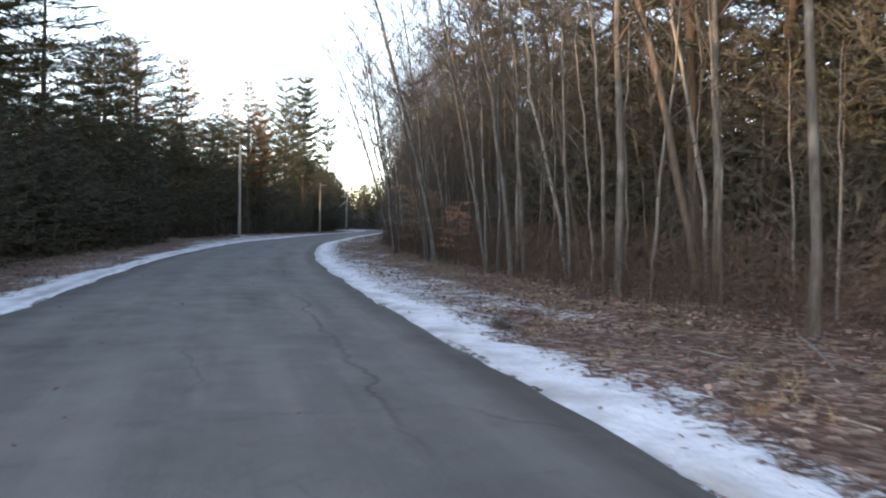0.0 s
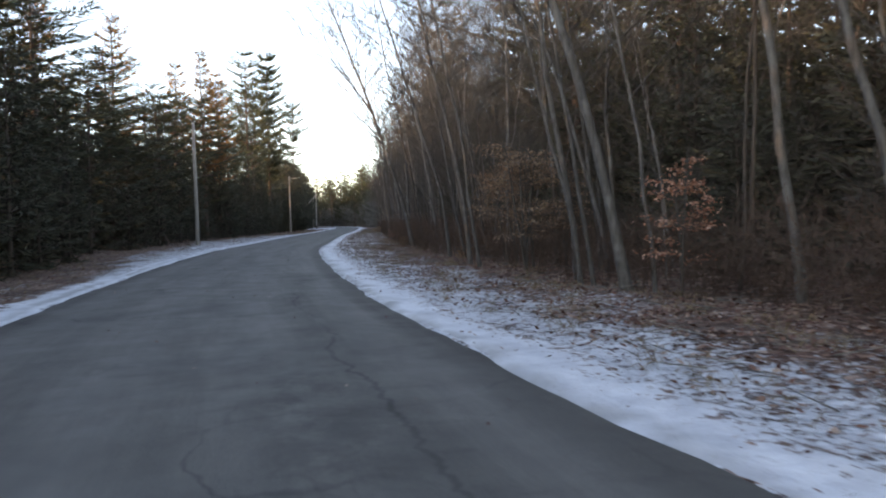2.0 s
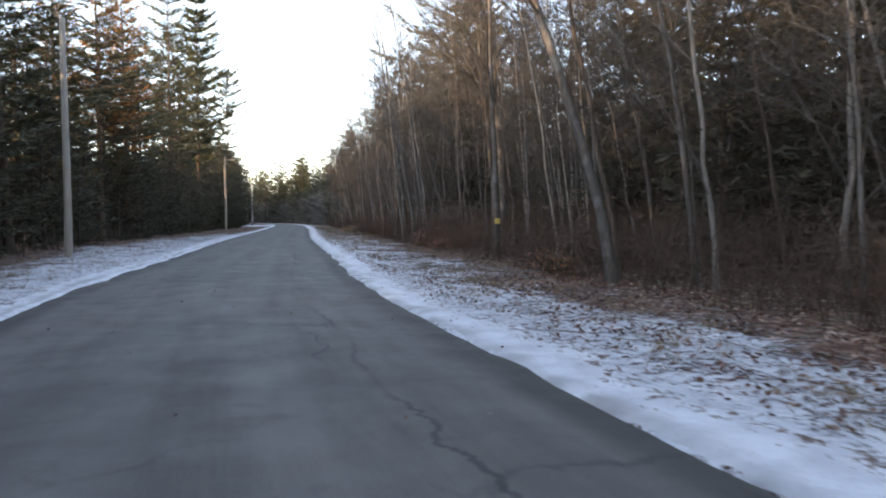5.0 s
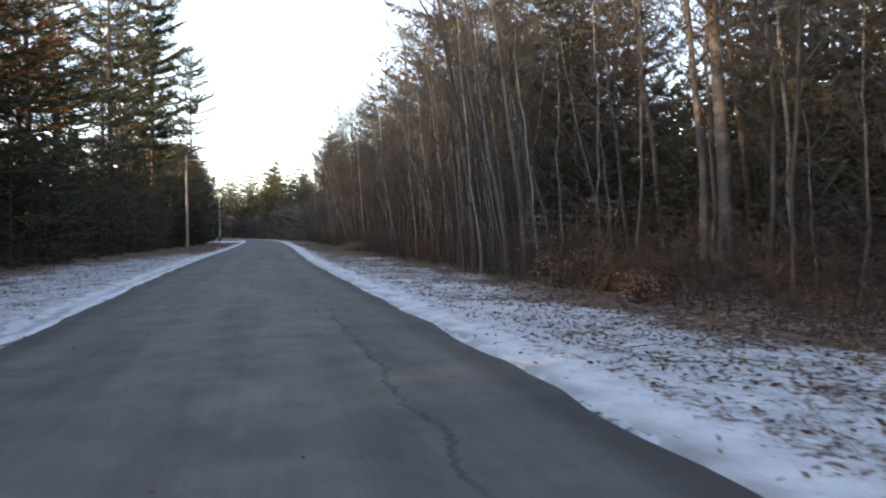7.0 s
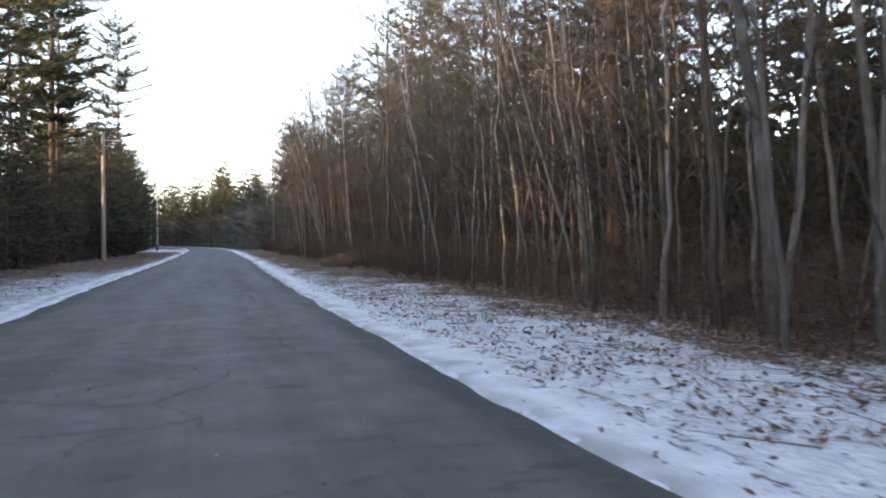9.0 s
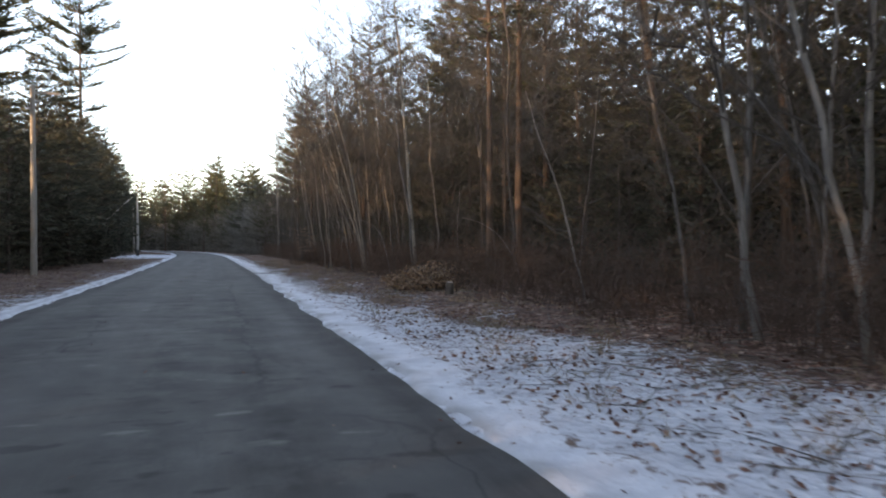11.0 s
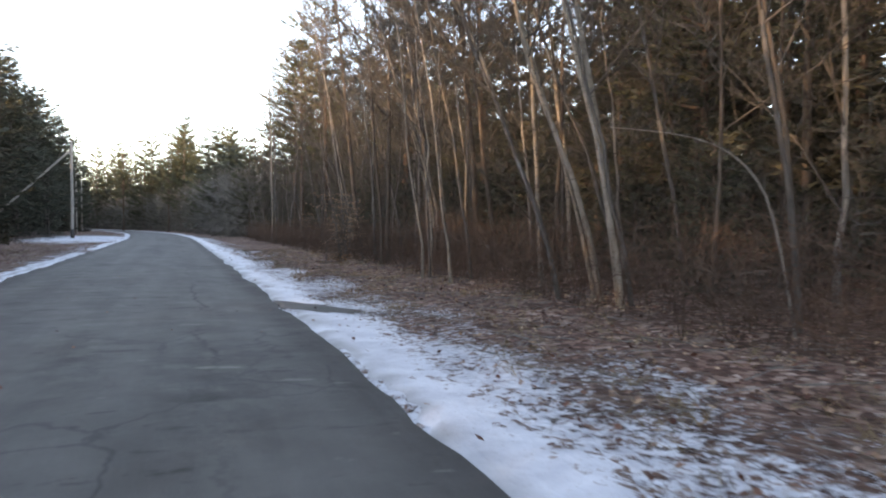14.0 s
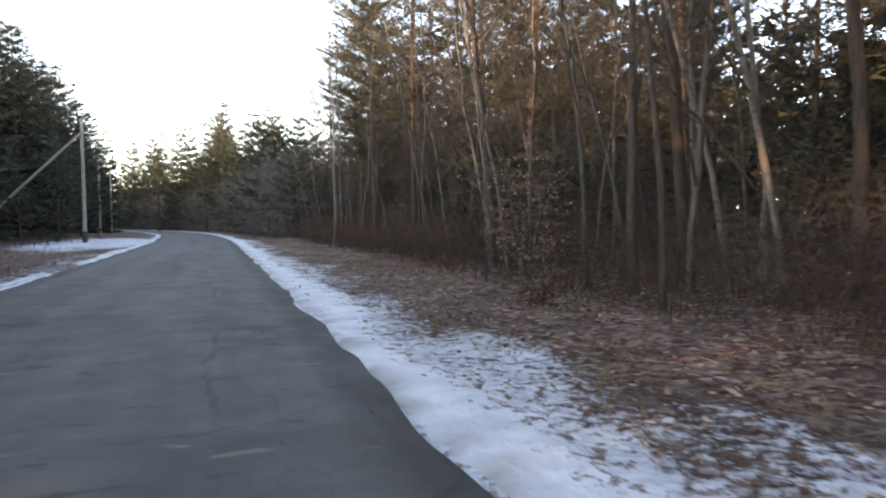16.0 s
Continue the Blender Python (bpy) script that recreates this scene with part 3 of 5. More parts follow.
def hardwood_arrays(seed, height, girth, lean=(0.0, 0.0), fork=0.4, limbs=14, twigs=9, spread=0.26, wiggle=0.05, fine=False):
    """Trunk and bare crown of a leafless hardwood."""
    r = np.random.RandomState(seed)
    trunk, crown = Buf(), Buf()
    n = 12
    t = np.linspace(0, 1, n)
    wob = np.cumsum(r.normal(0, wiggle, (n, 2)), axis=0) * height * 0.06
    wob -= wob[0]
    axis = np.stack([wob[:, 0] + lean[0] * height * t**1.2, wob[:, 1] + lean[1] * height * t**1.2, height * t], 1)
    rad = girth * (1 - t) ** 0.75 + 0.008
    rad[0] *= 1.4
    axis[0, 2] = -0.15
    trunk.tube(axis, rad, 8)
    for k in range(limbs):
        f = fork + (0.97 - fork) * (k + r.rand()) / limbs
        root = np.array([np.interp(f, t, axis[:, i]) for i in range(3)])
        a = r.uniform(0, 6.28)
        out = np.array([math.cos(a), math.sin(a), 0])
        length = height * spread * (1.15 - f) * r.uniform(0.6, 1.3) + 0.3
        up = r.uniform(0.5, 1.3)
        q = np.linspace(0, 1, 4)[:, None]
        kink = np.cumsum(r.normal(0, 0.05, (4, 3)), axis=0) * length
        kink[0] = 0
        line = root + (out * q + np.array([0, 0, 1]) * (up * q + 0.15 * q**2)) * length + kink
        r0 = max(0.012, girth * (1 - f) ** 0.9 * 0.5)
        crown.tube(line, r0 * np.array([1, 0.7, 0.42, 0.15]) + 0.004, 4)
        for _ in range(twigs):
            g = r.uniform(0.25, 1.0)
            p0 = np.array([np.interp(g, q[:, 0], line[:, i]) for i in range(3)])
            b = unit(out * r.uniform(0.1, 0.9) + np.cross(out, [0, 0, 1]) * r.normal(0, 0.8) + np.array([0, 0, 1]) * r.uniform(0.1, 1.1))
            l2 = length * r.uniform(0.18, 0.5) * (1.25 - 0.5 * g)
            mid = p0 + b * l2 * 0.5 + r.normal(0, 0.05, 3) * l2
            end = p0 + b * l2 + np.array([0, 0, 0.12]) * l2
            if fine:
                crown.tube([p0, mid, end], [0.012, 0.008, 0.004], 3)
            else:
                crown.spikes(p0[None], (end - p0)[None], unit(np.cross(end - p0, r.normal(0, 1, 3)))[None] * 0.014)
            m = 5
            g2 = r.uniform(0.3, 1, m)[:, None]
            pp = p0 + (end - p0) * g2
            dd = unit(b + r.normal(0, 0.6, (m, 3)) + [0, 0, 0.3]) * l2 * r.uniform(0.25, 0.6, m)[:, None]
            crown.spikes(pp, dd, unit(np.cross(dd, r.normal(0, 1, (m, 3)))) * 0.007)
    return trunk, crown


def leafy_arrays(seed, height, spread, leaves, stems=3, leaf=0.1, low=0.25):
    """A young beech or scrub that keeps its withered leaves in flat layers."""
    r = np.random.RandomState(seed)
    stem, wood, leafs = [], Buf(), Buf()
    for s in range(stems):
        a = r.uniform(0, 6.28)
        tip = np.array([math.cos(a), math.sin(a), 0]) * spread * r.uniform(0.1, 0.45) + np.array([0, 0, height * r.uniform(0.75, 1.0)])
        q = np.linspace(0, 1, 5)[:, None]
        line = tip * q + np.cumsum(r.normal(0, 0.03, (5, 3)), axis=0) * height * 0.4 * q
        line[0] = (0, 0, -0.1)
        stem.append(Buf())
        stem[-1].tube(line, np.linspace(0.028, 0.006, 5) * height / 3 + 0.004, 5)
        for _ in range(9):
            f = r.uniform(low, 1.0)
            p0 = np.array([np.interp(f, q[:, 0], line[:, i]) for i in range(3)])
            b = r.uniform(0, 6.28)
            out = np.array([math.cos(b), math.sin(b), r.uniform(-0.05, 0.35)])
            ln = spread * (1.15 - f * 0.7) * r.uniform(0.5, 1.0)
            end = p0 + out * ln
            wood.tube([p0, p0 + out * ln * 0.55 + [0, 0, 0.04], end], [0.012, 0.008, 0.003], 3)
            m = max(4, int(leaves / (9 * stems)))
            g = r.uniform(0.2, 1.05, m)[:, None]
            p = p0 + (end - p0) * g + r.normal(0, 1, (m, 3)) * [spread * 0.12, spread * 0.12, max(0.035 * height / 3, 0.16 * (0.25 - low))]
            d = unit(out + r.normal(0, 0.7, (m, 3)) + [0, 0, -0.35]) * leaf * r.uniform(0.7, 1.3, (m, 1))
            leafs.blades(p, d, unit(np.cross(d, r.normal(0, 0.5, (m, 3)) + [0, 0, 1])) * leaf * 0.3)
    return stem, wood, leafs



def thing(name, parts):
    """An empty with its parts: (part name, mesh, label)."""
    root = new(name)
    for pname, me, lab in parts:
        part(pname, me, root, lab)
    return root


def conifer(name, needle, barkm, label, **k):
    t, b, g = conifer_arrays(**k)
    return tagged(thing(name, [("trunk", t.mesh("trunk", barkm), ""), ("crown", b.crown("crown", barkm, g, needle), "")]), label, "tree")


def hardwood(name, barkm, label, **k):
    t, c = hardwood_arrays(**k)
    return tagged(thing(name, [("trunk", t.mesh("trunk", barkm), ""), ("crown", c.mesh("crown", TWIG), "")]), label, "tree")


def leafy(name, leafm, label, category, **k):
    stems, w, l = leafy_arrays(**k)
    root = thing(name, [("stem", s.mesh("stem", TWIG), "") for s in stems])
    tagged(part("brushwood", w.mesh("brushwood", TWIG), root), kind="stuff")
    tagged(part("foliage", l.mesh("foliage", leafm, False), root), kind="stuff")
    return tagged(root, label, category)


def floor_at(s, off):
    return float(ground_height(np.array(float(s)), np.array(float(off))))


def road_turn(s):
    """Degrees by which the road's line is turned from +y, counter-clockwise."""
    (x0, y0), (x1, y1) = at(s - 1, 0), at(s + 1, 0)
    return math.degrees(math.atan2(-(x1 - x0), y1 - y0))


def planted(s, off, scale=1.0, spin=None, rnd=random, tall=None, sway=1.0):
    x, y = at(s, off)
    spin = rnd.uniform(0, 360) if spin is None else spin
    tall = scale * rnd.uniform(0.92, 1.08) if tall is None else tall
    return pose(x, y, floor_at(s, off), rnd.gauss(0, sway), rnd.gauss(0, sway), spin) @ Matrix.Diagonal((scale, scale, tall, 1))


def copy_scaled(ob, m):
    c = copy_thing(ob, m)
    c.matrix_basis = m
    return c


def scatter(rnd, s0, s1, o0, o1, gap, tries, taken):
    out = []
    for _ in range(tries):
        s, o = rnd.uniform(s0, s1), rnd.uniform(o0, o1)
        if all((s - a) ** 2 + (o - b) ** 2 > (gap * g) ** 2 for a, b, g in taken):
            taken.append((s, o, 1.0))
            out.append((s, o))
    return out


GREY_LABEL = "slender leafless hardwood with grey bark in the roadside woods"
BROWN_LABEL = "leafless brown-barked hardwood among other trunks"
PINE_LABEL = "tall white pine with layered dark green boughs and bare lower trunk"
SPRUCE_LABEL = "dense dark spruce with needles down to the ground"
HEMLOCK_LABEL = "young dark hemlock filling the edge of the woods"
BEECH_LABEL = "young beech that keeps its withered tan leaves"

rnd = random.Random(5)
taken = []

# ---- single trees of the right-hand verge: x, y, radius at the foot, lean per metre of height, bark ----
SINGLE = [
    (10.0, 12.3, 0.11, -0.03, 0.03, 0), (8.9, 11.5, 0.09, -0.24, 0.11, 1), (7.6, 7.4, 0.075, -0.05, 0.04, 0), (7.8, 13.3, 0.05, -0.082, 0.053, 0), (7.9, 12.8, 0.1, -0.041, 0.039, 0), (8.3, 15.8, 0.05, -0.06, 0.05, 0),
    (7.5, 17.7, 0.085, -0.162, 0.108, 0), (7.75, 17.4, 0.065, -0.078, 0.077, 0), (7.8, 20.6, 0.055, -0.178, 0.114, 0), (7.7, 20.2, 0.052, -0.03, 0.056, 0), (7.95, 20.0, 0.052, 0.01, 0.041, 0), (8.3, 19.2, 0.04, -0.07, 0.05, 1),
    (8.6, 22.8, 0.07, -0.2, 0.093, 0), (10.9, 20.0, 0.09, -0.19, 0.09, 1),
    (7.7, 25.9, 0.1, -0.245, 0.15, 0), (7.85, 25.3, 0.03, -0.108, 0.094, 0), (7.75, 27.6, 0.044, -0.212, 0.137, 0), (7.75, 27.1, 0.042, -0.119, 0.098, 0), (8.4, 28.8, 0.075, -0.128, 0.101, 0), (9.5, 29.2, 0.05, -0.264, 0.158, 0),
    (9.75, 29.9, 0.05, -0.088, 0.085, 0), (7.6, 32.6, 0.05, -0.124, 0.099, 0), (7.9, 34.0, 0.065, -0.198, 0.13, 0), (8.2, 34.8, 0.04, -0.17, 0.12, 1), (8.7, 37.8, 0.06, -0.229, 0.142, 0), (8.9, 36.9, 0.04, -0.19, 0.13, 0),
    (11.1, 49.6, 0.11, -0.275, 0.2, 0), (12.1, 48.4, 0.055, -0.1, 0.1, 0), (14.6, 52.0, 0.06, -0.12, 0.11, 0),
    (13.4, 54.7, 0.035, -0.12, 0.11, 2), (14.1, 55.0, 0.032, -0.1, 0.1, 2), (14.4, 54.8, 0.036, -0.07, 0.08, 0), (14.65, 54.8, 0.03, -0.05, 0.07, 2),
    (18.2, 65.5, 0.2, -0.066, 0.062, 0), (17.9, 65.9, 0.1, -0.07, 0.05, 0), (18.4, 64.0, 0.055, -0.034, 0.045, 2), (17.4, 59.1, 0.06, 0.0, 0.04, 0), (22.0, 67.6, 0.1, -0.09, 0.076, 1), (20.2, 70.8, 0.07, -0.078, 0.07, 0),
    (17.3, 72.3, 0.1, -0.113, 0.09, 0), (16.95, 72.8, 0.088, -0.14, 0.105, 0), (16.75, 74.0, 0.048, -0.075, 0.066, 2), (17.5, 73.9, 0.065, -0.146, 0.11, 0), (17.1, 75.8, 0.042, -0.094, 0.072, 0), (21.4, 70.4, 0.09, -0.1, 0.09, 0),
    (22.4, 72.4, 0.07, 0.03, 0.01, 0), (18.05, 76.5, 0.11, -0.13, 0.1, 0), (18.7, 75.4, 0.08, -0.094, 0.075, 0), (17.9, 77.3, 0.06, -0.06, 0.05, 1), (19.6, 78.3, 0.06, -0.07, 0.07, 0), (20.3, 80.2, 0.07, -0.056, 0.049, 0), (20.2, 82.4, 0.06, -0.1, 0.08, 0),
    (20.5, 84.4, 0.06, -0.134, 0.1, 0), (21.3, 85.8, 0.06, -0.14, 0.1, 0),
    (28.0, 111.5, 0.085, -0.06, 0.058, 2), (32.6, 106.4, 0.09, -0.01, 0.011, 1), (30.6, 110.2, 0.06, -0.022, 0.031, 1), (31.5, 110.5, 0.07, -0.15, 0.109, 0), (30.7, 108.9, 0.05, -0.008, 0.015, 1),
    (28.4, 113.9, 0.036, -0.12, 0.126, 0), (28.9, 114.2, 0.03, -0.08, 0.09, 1),
    (29.6, 119.4, 0.04, -0.29, 0.242, 0), (28.5, 116.9, 0.055, -0.195, 0.172, 2), (28.7, 117.5, 0.05, -0.24, 0.205, 2), (28.3, 116.7, 0.036, -0.2, 0.18, 2), (28.85, 117.75, 0.034, -0.262, 0.222, 2), (28.6, 116.75, 0.03, -0.215, 0.185, 0), (28.4, 118.2, 0.033, -0.32, 0.25, 0), (30.7, 118.7, 0.04, -0.3, 0.235, 0), (32.3, 118.3, 0.05, -0.137, 0.1, 0),
    (31.6, 121.4, 0.055, 0.02, 0.025, 1), (32.9, 122.2, 0.065, -0.061, 0.078, 2), (31.3, 121.7, 0.056, -0.058, 0.076, 2), (29.2, 122.6, 0.032, -0.11, 0.11, 2), (30.2, 123.1, 0.035, -0.109, 0.118, 0),
    (29.55, 124.35, 0.031, -0.085, 0.1, 2), (29.75, 124.3, 0.024, -0.04, 0.07, 0), (29.95, 124.6, 0.028, -0.05, 0.07, 2), (32.7, 125.0, 0.075, -0.077, 0.096, 1),
    (34.8, 130.9, 0.058, -0.23, 0.2, 2), (33.4, 129.0, 0.062, -0.196, 0.175, 2), (31.5, 129.8, 0.052, -0.048, 0.079, 1), (34.5, 133.2, 0.045, -0.15, 0.145, 0), (32.8, 131.5, 0.09, 0.018, 0.037, 1), (35.3, 132.3, 0.14, -0.09, 0.08, 1),
    (34.5, 137.2, 0.05, -0.149, 0.144, 2), (35.6, 142.8, 0.05, -0.165, 0.154, 0), (38.7, 157.0, 0.085, -0.01, 0.01, 0), (39.3, 159.3, 0.08, -0.015, 0.02, 2), (39.9, 160.6, 0.085, -0.02, 0.01, 0), (34.7, 128.6, 0.135, -0.06, 0.05, 1), (36.4, 140.5, 0.135, -0.08, 0.06, 1),
]
KINDS = ((BARK_GREY, GREY_LABEL), (BARK_BROWN, BROWN_LABEL), (BARK_BIRCH, "slim birch with pale flaking bark leaning towards the road"))
for i, (x, y, girth, lx, ly, kind) in enumerate(SINGLE):
    h = min(17.0, 7.5 + 75 * girth)
    big = girth > 0.2
    bushy = girth > 0.13 or (girth > 0.1 and ly == 0.2)
    ob = hardwood("birch_tree" if kind == 2 else "hardwood_tree", *KINDS[kind], seed=500 + i, height=h, girth=girth * 0.9, lean=(lx, ly), fork=0.16 if big else 0.34,
                  limbs=26 if big else 34 if bushy else 13, twigs=12 if bushy else 9, spread=0.32 if big or bushy else 0.24, wiggle=0.035 if girth > 0.075 else 0.065, fine=True)
    if big:
        tagged(ob, "stout grey hardwood with many spreading bare limbs")
    tagged(ob, group="trees along the right verge")
    ob.matrix_world = pose(x, y, ground_at(x, y))
    taken.append((*road_place(x, y), 0.7))

# two tall red pines with bare sunlit trunks, and a pine beyond the second pole
for i, (x, y, h, st, rad, th) in enumerate([(27.7, 106.0, 17.0, 0.5, 2.0, 0.0068), (29.9, 107.1, 19.0, 0.52, 2.4, 0.0075)]):
    ob = conifer("red_pine", NEEDLE_PINE, BARK_PINE, "straight red pine with a bare ruddy trunk", seed=600 + i, height=h, start=st, radius=rad, whorl=0.8, per=4, spray=14, gaps=0.2, thick=th, size=0.45)
    ob.matrix_world = pose(x, y, ground_at(x, y))
    taken.append((*road_place(x, y), 2.1))

hardwoods = [hardwood("hardwood_tree", BARK_GREY if i % 3 else BARK_BROWN, GREY_LABEL if i % 3 else BROWN_LABEL, seed=100 + i, height=10.5 + 1.0 * i, girth=0.026 + 0.006 * (i % 5),
                      lean=(-0.05 - 0.035 * (i % 4), (i % 3 - 1) * 0.04), fork=0.26 + 0.04 * (i % 4), limbs=17, twigs=9, wiggle=0.085) for i in range(7)]
saplings = [hardwood("sapling", BARK_PALE if i % 3 else BARK_GREY, "thin bare sapling with a pale stem at the wood's edge", seed=140 + i, height=4.0 + 1.1 * i, girth=0.02 + 0.005 * i,
                     lean=(-0.06 - 0.05 * (i % 3), (i % 2 - 0.5) * 0.1), fork=0.14, limbs=10, twigs=5, spread=0.26, wiggle=0.1) for i in range(5)]
pines = [conifer("pine_tree", NEEDLE_PINE, BARK_PINE, PINE_LABEL, seed=200 + i, height=19.0 + 1.2 * i, start=0.26 + 0.05 * (i % 3), radius=4.2 + 0.2 * i, whorl=1.35, per=7, spray=38, gaps=0.2, shape=0.5, size=0.44, thick=0.0085, flat=0.92, blade=0.1) for i in range(5)]
spruces = [conifer("spruce_tree", NEEDLE_DARK, BARK_BROWN, SPRUCE_LABEL, seed=230 + i, height=13.0 + 1.5 * i, start=0.03, radius=3.3, whorl=0.52, per=7, spray=22, droop=0.16, shape=0.62, size=0.44) for i in range(3)]
hemlocks = [conifer("young_hemlock", NEEDLE_DARK, BARK_BROWN, HEMLOCK_LABEL, seed=250 + i, height=5.0 + 1.5 * i, start=0.03, radius=1.8, whorl=0.48, per=6, spray=24, droop=0.12, shape=0.6, size=0.32, blade=0.12) for i in range(3)]
larches = [conifer("larch_tree", NEEDLE_BROWN, BARK_BROWN, "tall conifer with rusty brown needles lit by low sun", seed=270 + i, height=17.5, start=0.35, radius=2.5, whorl=0.6, per=6, spray=30, gaps=0.1, shape=0.7, size=0.42) for i in range(2)]
beeches = [leafy("young_beech", LEAF_TAN, BEECH_LABEL, "sapling", seed=280 + i, height=1.8 + 0.6 * i, spread=0.9 + 0.2 * i, leaves=(320, 480, 2000, 2600)[i], stems=2 + i % 2, leaf=0.064) for i in range(4)]
PROTOTYPES = hardwoods + saplings + pines + spruces + hemlocks + larches + beeches


def woods(kinds, weights, spots, group, low=0.8, high=1.2, tall=None, lean=0.0):
    for s, o in spots:
        k = rnd.choices(kinds, weights)[0]
        size = rnd.uniform(low, high)
        spin = road_turn(s) + rnd.gauss(0, 55) if lean else None
        tagged(copy_scaled(k, planted(s, o, size, spin, rnd, tall(s, o) * size if tall else None, 4.6 if lean else 1.0)), group=group)


def single(k, x, y, size=1.0, tall=None, spin=None, group=""):
    s, o = road_place(x, y)
    taken.append((s, o, 0.6))
    ob = copy_scaled(k, pose(x, y, ground_at(x, y), 0, 0, rnd.uniform(0, 360) if spin is None else spin) @ Matrix.Diagonal((size, size, tall or size, 1)))
    return tagged(ob, group=group) if group else ob


# ---- leafy young beeches, one by one ----
for x, y, k, size in ((8.3, 31.2, 3, 1.05), (8.9, 31.9, 3, 1.0), (10.1, 32.2, 2, 1.0), (9.4, 34.0, 3, 1.0), (10.2, 36.5, 3, 0.9), (11.2, 40.5, 2, 1.0),
                      (14.4, 55.6, 1, 1.1), (16.9, 68.2, 1, 1.1), (16.1, 70.0, 0, 1.2), (17.9, 70.6, 1, 1.0), (19.5, 74.4, 1, 0.9), (20.6, 78.6, 0, 1.0), (26.6, 105.7, 0, 0.8), (31.6, 133.0, 1, 1.3), (32.4, 134.0, 2, 0.9),
                      (33.4, 128.5, 0, 0.8), (36.5, 147.0, 1, 1.0), (31.0, 131.8, 0, 0.6), (32.3, 132.5, 0, 0.7), (30.0, 131.0, 0, 0.5), (13.3, 53.6, 0, 0.7), (17.3, 63.9, 0, 0.75)):
    single(beeches[k], x, y, size, group="leafy young beeches")
ob = leafy("young_beech", LEAF_RUST, "young beech with russet withered leaves beside a leaning trunk", "sapling", seed=286, height=2.8, spread=0.98, leaves=1200, stems=2, leaf=0.075)
ob.matrix_world = pose(8.2, 25.0, ground_at(8.2, 25.0), 0, 0, 40)
tagged(ob, group="leafy young beeches")
# a low spreading bush with tan leaves
for x, y, wide, tall, seed in ((24.3, 104.8, 1.1, 0.72, 290), (25.2, 104.9, 0.95, 0.8, 291), (24.0, 104.2, 0.8, 0.5, 292), (23.7, 105.3, 0.75, 0.45, 293)):
    bush = leafy("leafy_bush", LEAF_PALE, "low spreading bush with dry brown leaves on the verge", "bush", seed=seed, height=tall, spread=wide, leaves=1300, stems=7, leaf=0.085, low=0.02)
    bush.matrix_world = pose(x, y, ground_at(x, y), 0, 0, 30)
for i, (x, y, tall) in enumerate(((15.5, 68.9, 0.8), (15.3, 68.1, 0.7), (15.9, 67.4, 0.9), (16.4, 68.4, 1.0), (15.6, 65.5, 0.6), (15.8, 67.0, 0.5), (12.2, 53.9, 0.5), (11.6, 52.6, 0.6), (11.3, 51.7, 0.5), (14.4, 64.6, 0.6),
                                  (15.7, 65.2, 0.7), (30.9, 131.8, 0.4), (18.2, 71.6, 0.7), (9.0, 37.0, 0.5), (17.0, 71.0, 0.6))):
    fern = leafy("dry_bracken", LEAF_DRY if i % 3 else LEAF_RUST, "clump of dry rusty bracken at the foot of the trees", "bracken", seed=310 + i, height=tall, spread=0.55, leaves=420, stems=6, leaf=0.07, low=0.1)
    fern.matrix_world = pose(x, y, ground_at(x, y), 0, 0, 50 * i)
    tagged(fern, group="dry bracken on the verge")

# ---- single evergreens of the left side ----
ob = conifer("pine_tree", NEEDLE_PINE, BARK_PINE, "tall sparse pine with flat open boughs against the sky", seed=650, height=25.0, start=0.5, radius=4.9, whorl=1.55, per=7, spray=46, gaps=0.15, shape=0.55, size=0.5, thick=0.0075, flat=1.0, blade=0.11)
ob.matrix_world = pose(19.3, 150.5, ground_at(19.3, 150.5))
taken.append((*road_place(19.3, 150.5), 1.0))
ob = conifer("pine_tree", NEEDLE_PINE, BARK_PINE, "very tall pine with a stout dark trunk beside the pole", seed=651, height=27.0, start=0.3, radius=3.7, whorl=1.1, per=7, spray=60, gaps=0.15, shape=0.5, size=0.55, thick=0.009, flat=0.8, blade=0.12)
ob.matrix_world = pose(11.6, 121.5, ground_at(11.6, 121.5))
taken.append((*road_place(11.6, 121.5), 1.0))
for x, y, k, size in ((-5.0, 73.0, 0, 1.0), (1.6, 88.0, 1, 1.06), (-0.8, 86.5, 0, 0.98), (-8.5, 64.0, 1, 0.95), (3.2, 91.0, 0, 1.0)):
    single(larches[k], x, y, size)
for x, y, k, size in ((50.9, 236.1, 1, 0.9), (54.0, 241.0, 3, 0.85), (48.5, 262.0, 2, 0.9), (57.5, 258.0, 0, 0.95), (56.5, 283.8, 4, 0.95), (52.5, 283.0, 1, 0.9), (60.0, 262.0, 2, 0.95), (64.0, 250.0, 4, 0.9), (49.5, 300.0, 3, 0.9), (41.0, 157.5, 1, 0.85), (42.6, 162.5, 0, 0.84), (40.0, 151.5, 2, 0.8)):
    single(pines[k], x, y, size, group="pines at the bend")


def left_height(s, o):
    """How tall the left-hand trees stand along the road."""
    return float(np.interp(s, [10, 45, 60, 80, 98, 108, 140, 155, 190], [0.62, 0.6, 0.54, 0.56, 0.68, 1.0, 1.05, 0.85, 0.8]))


def right_height(s, o):
    """How tall the right-hand trees stand along the road, as a factor."""
    return float(np.interp(s, [60, 95, 140, 168, 178, 200], [1.0, 0.95, 0.95, 0.95, 0.74, 0.72]))


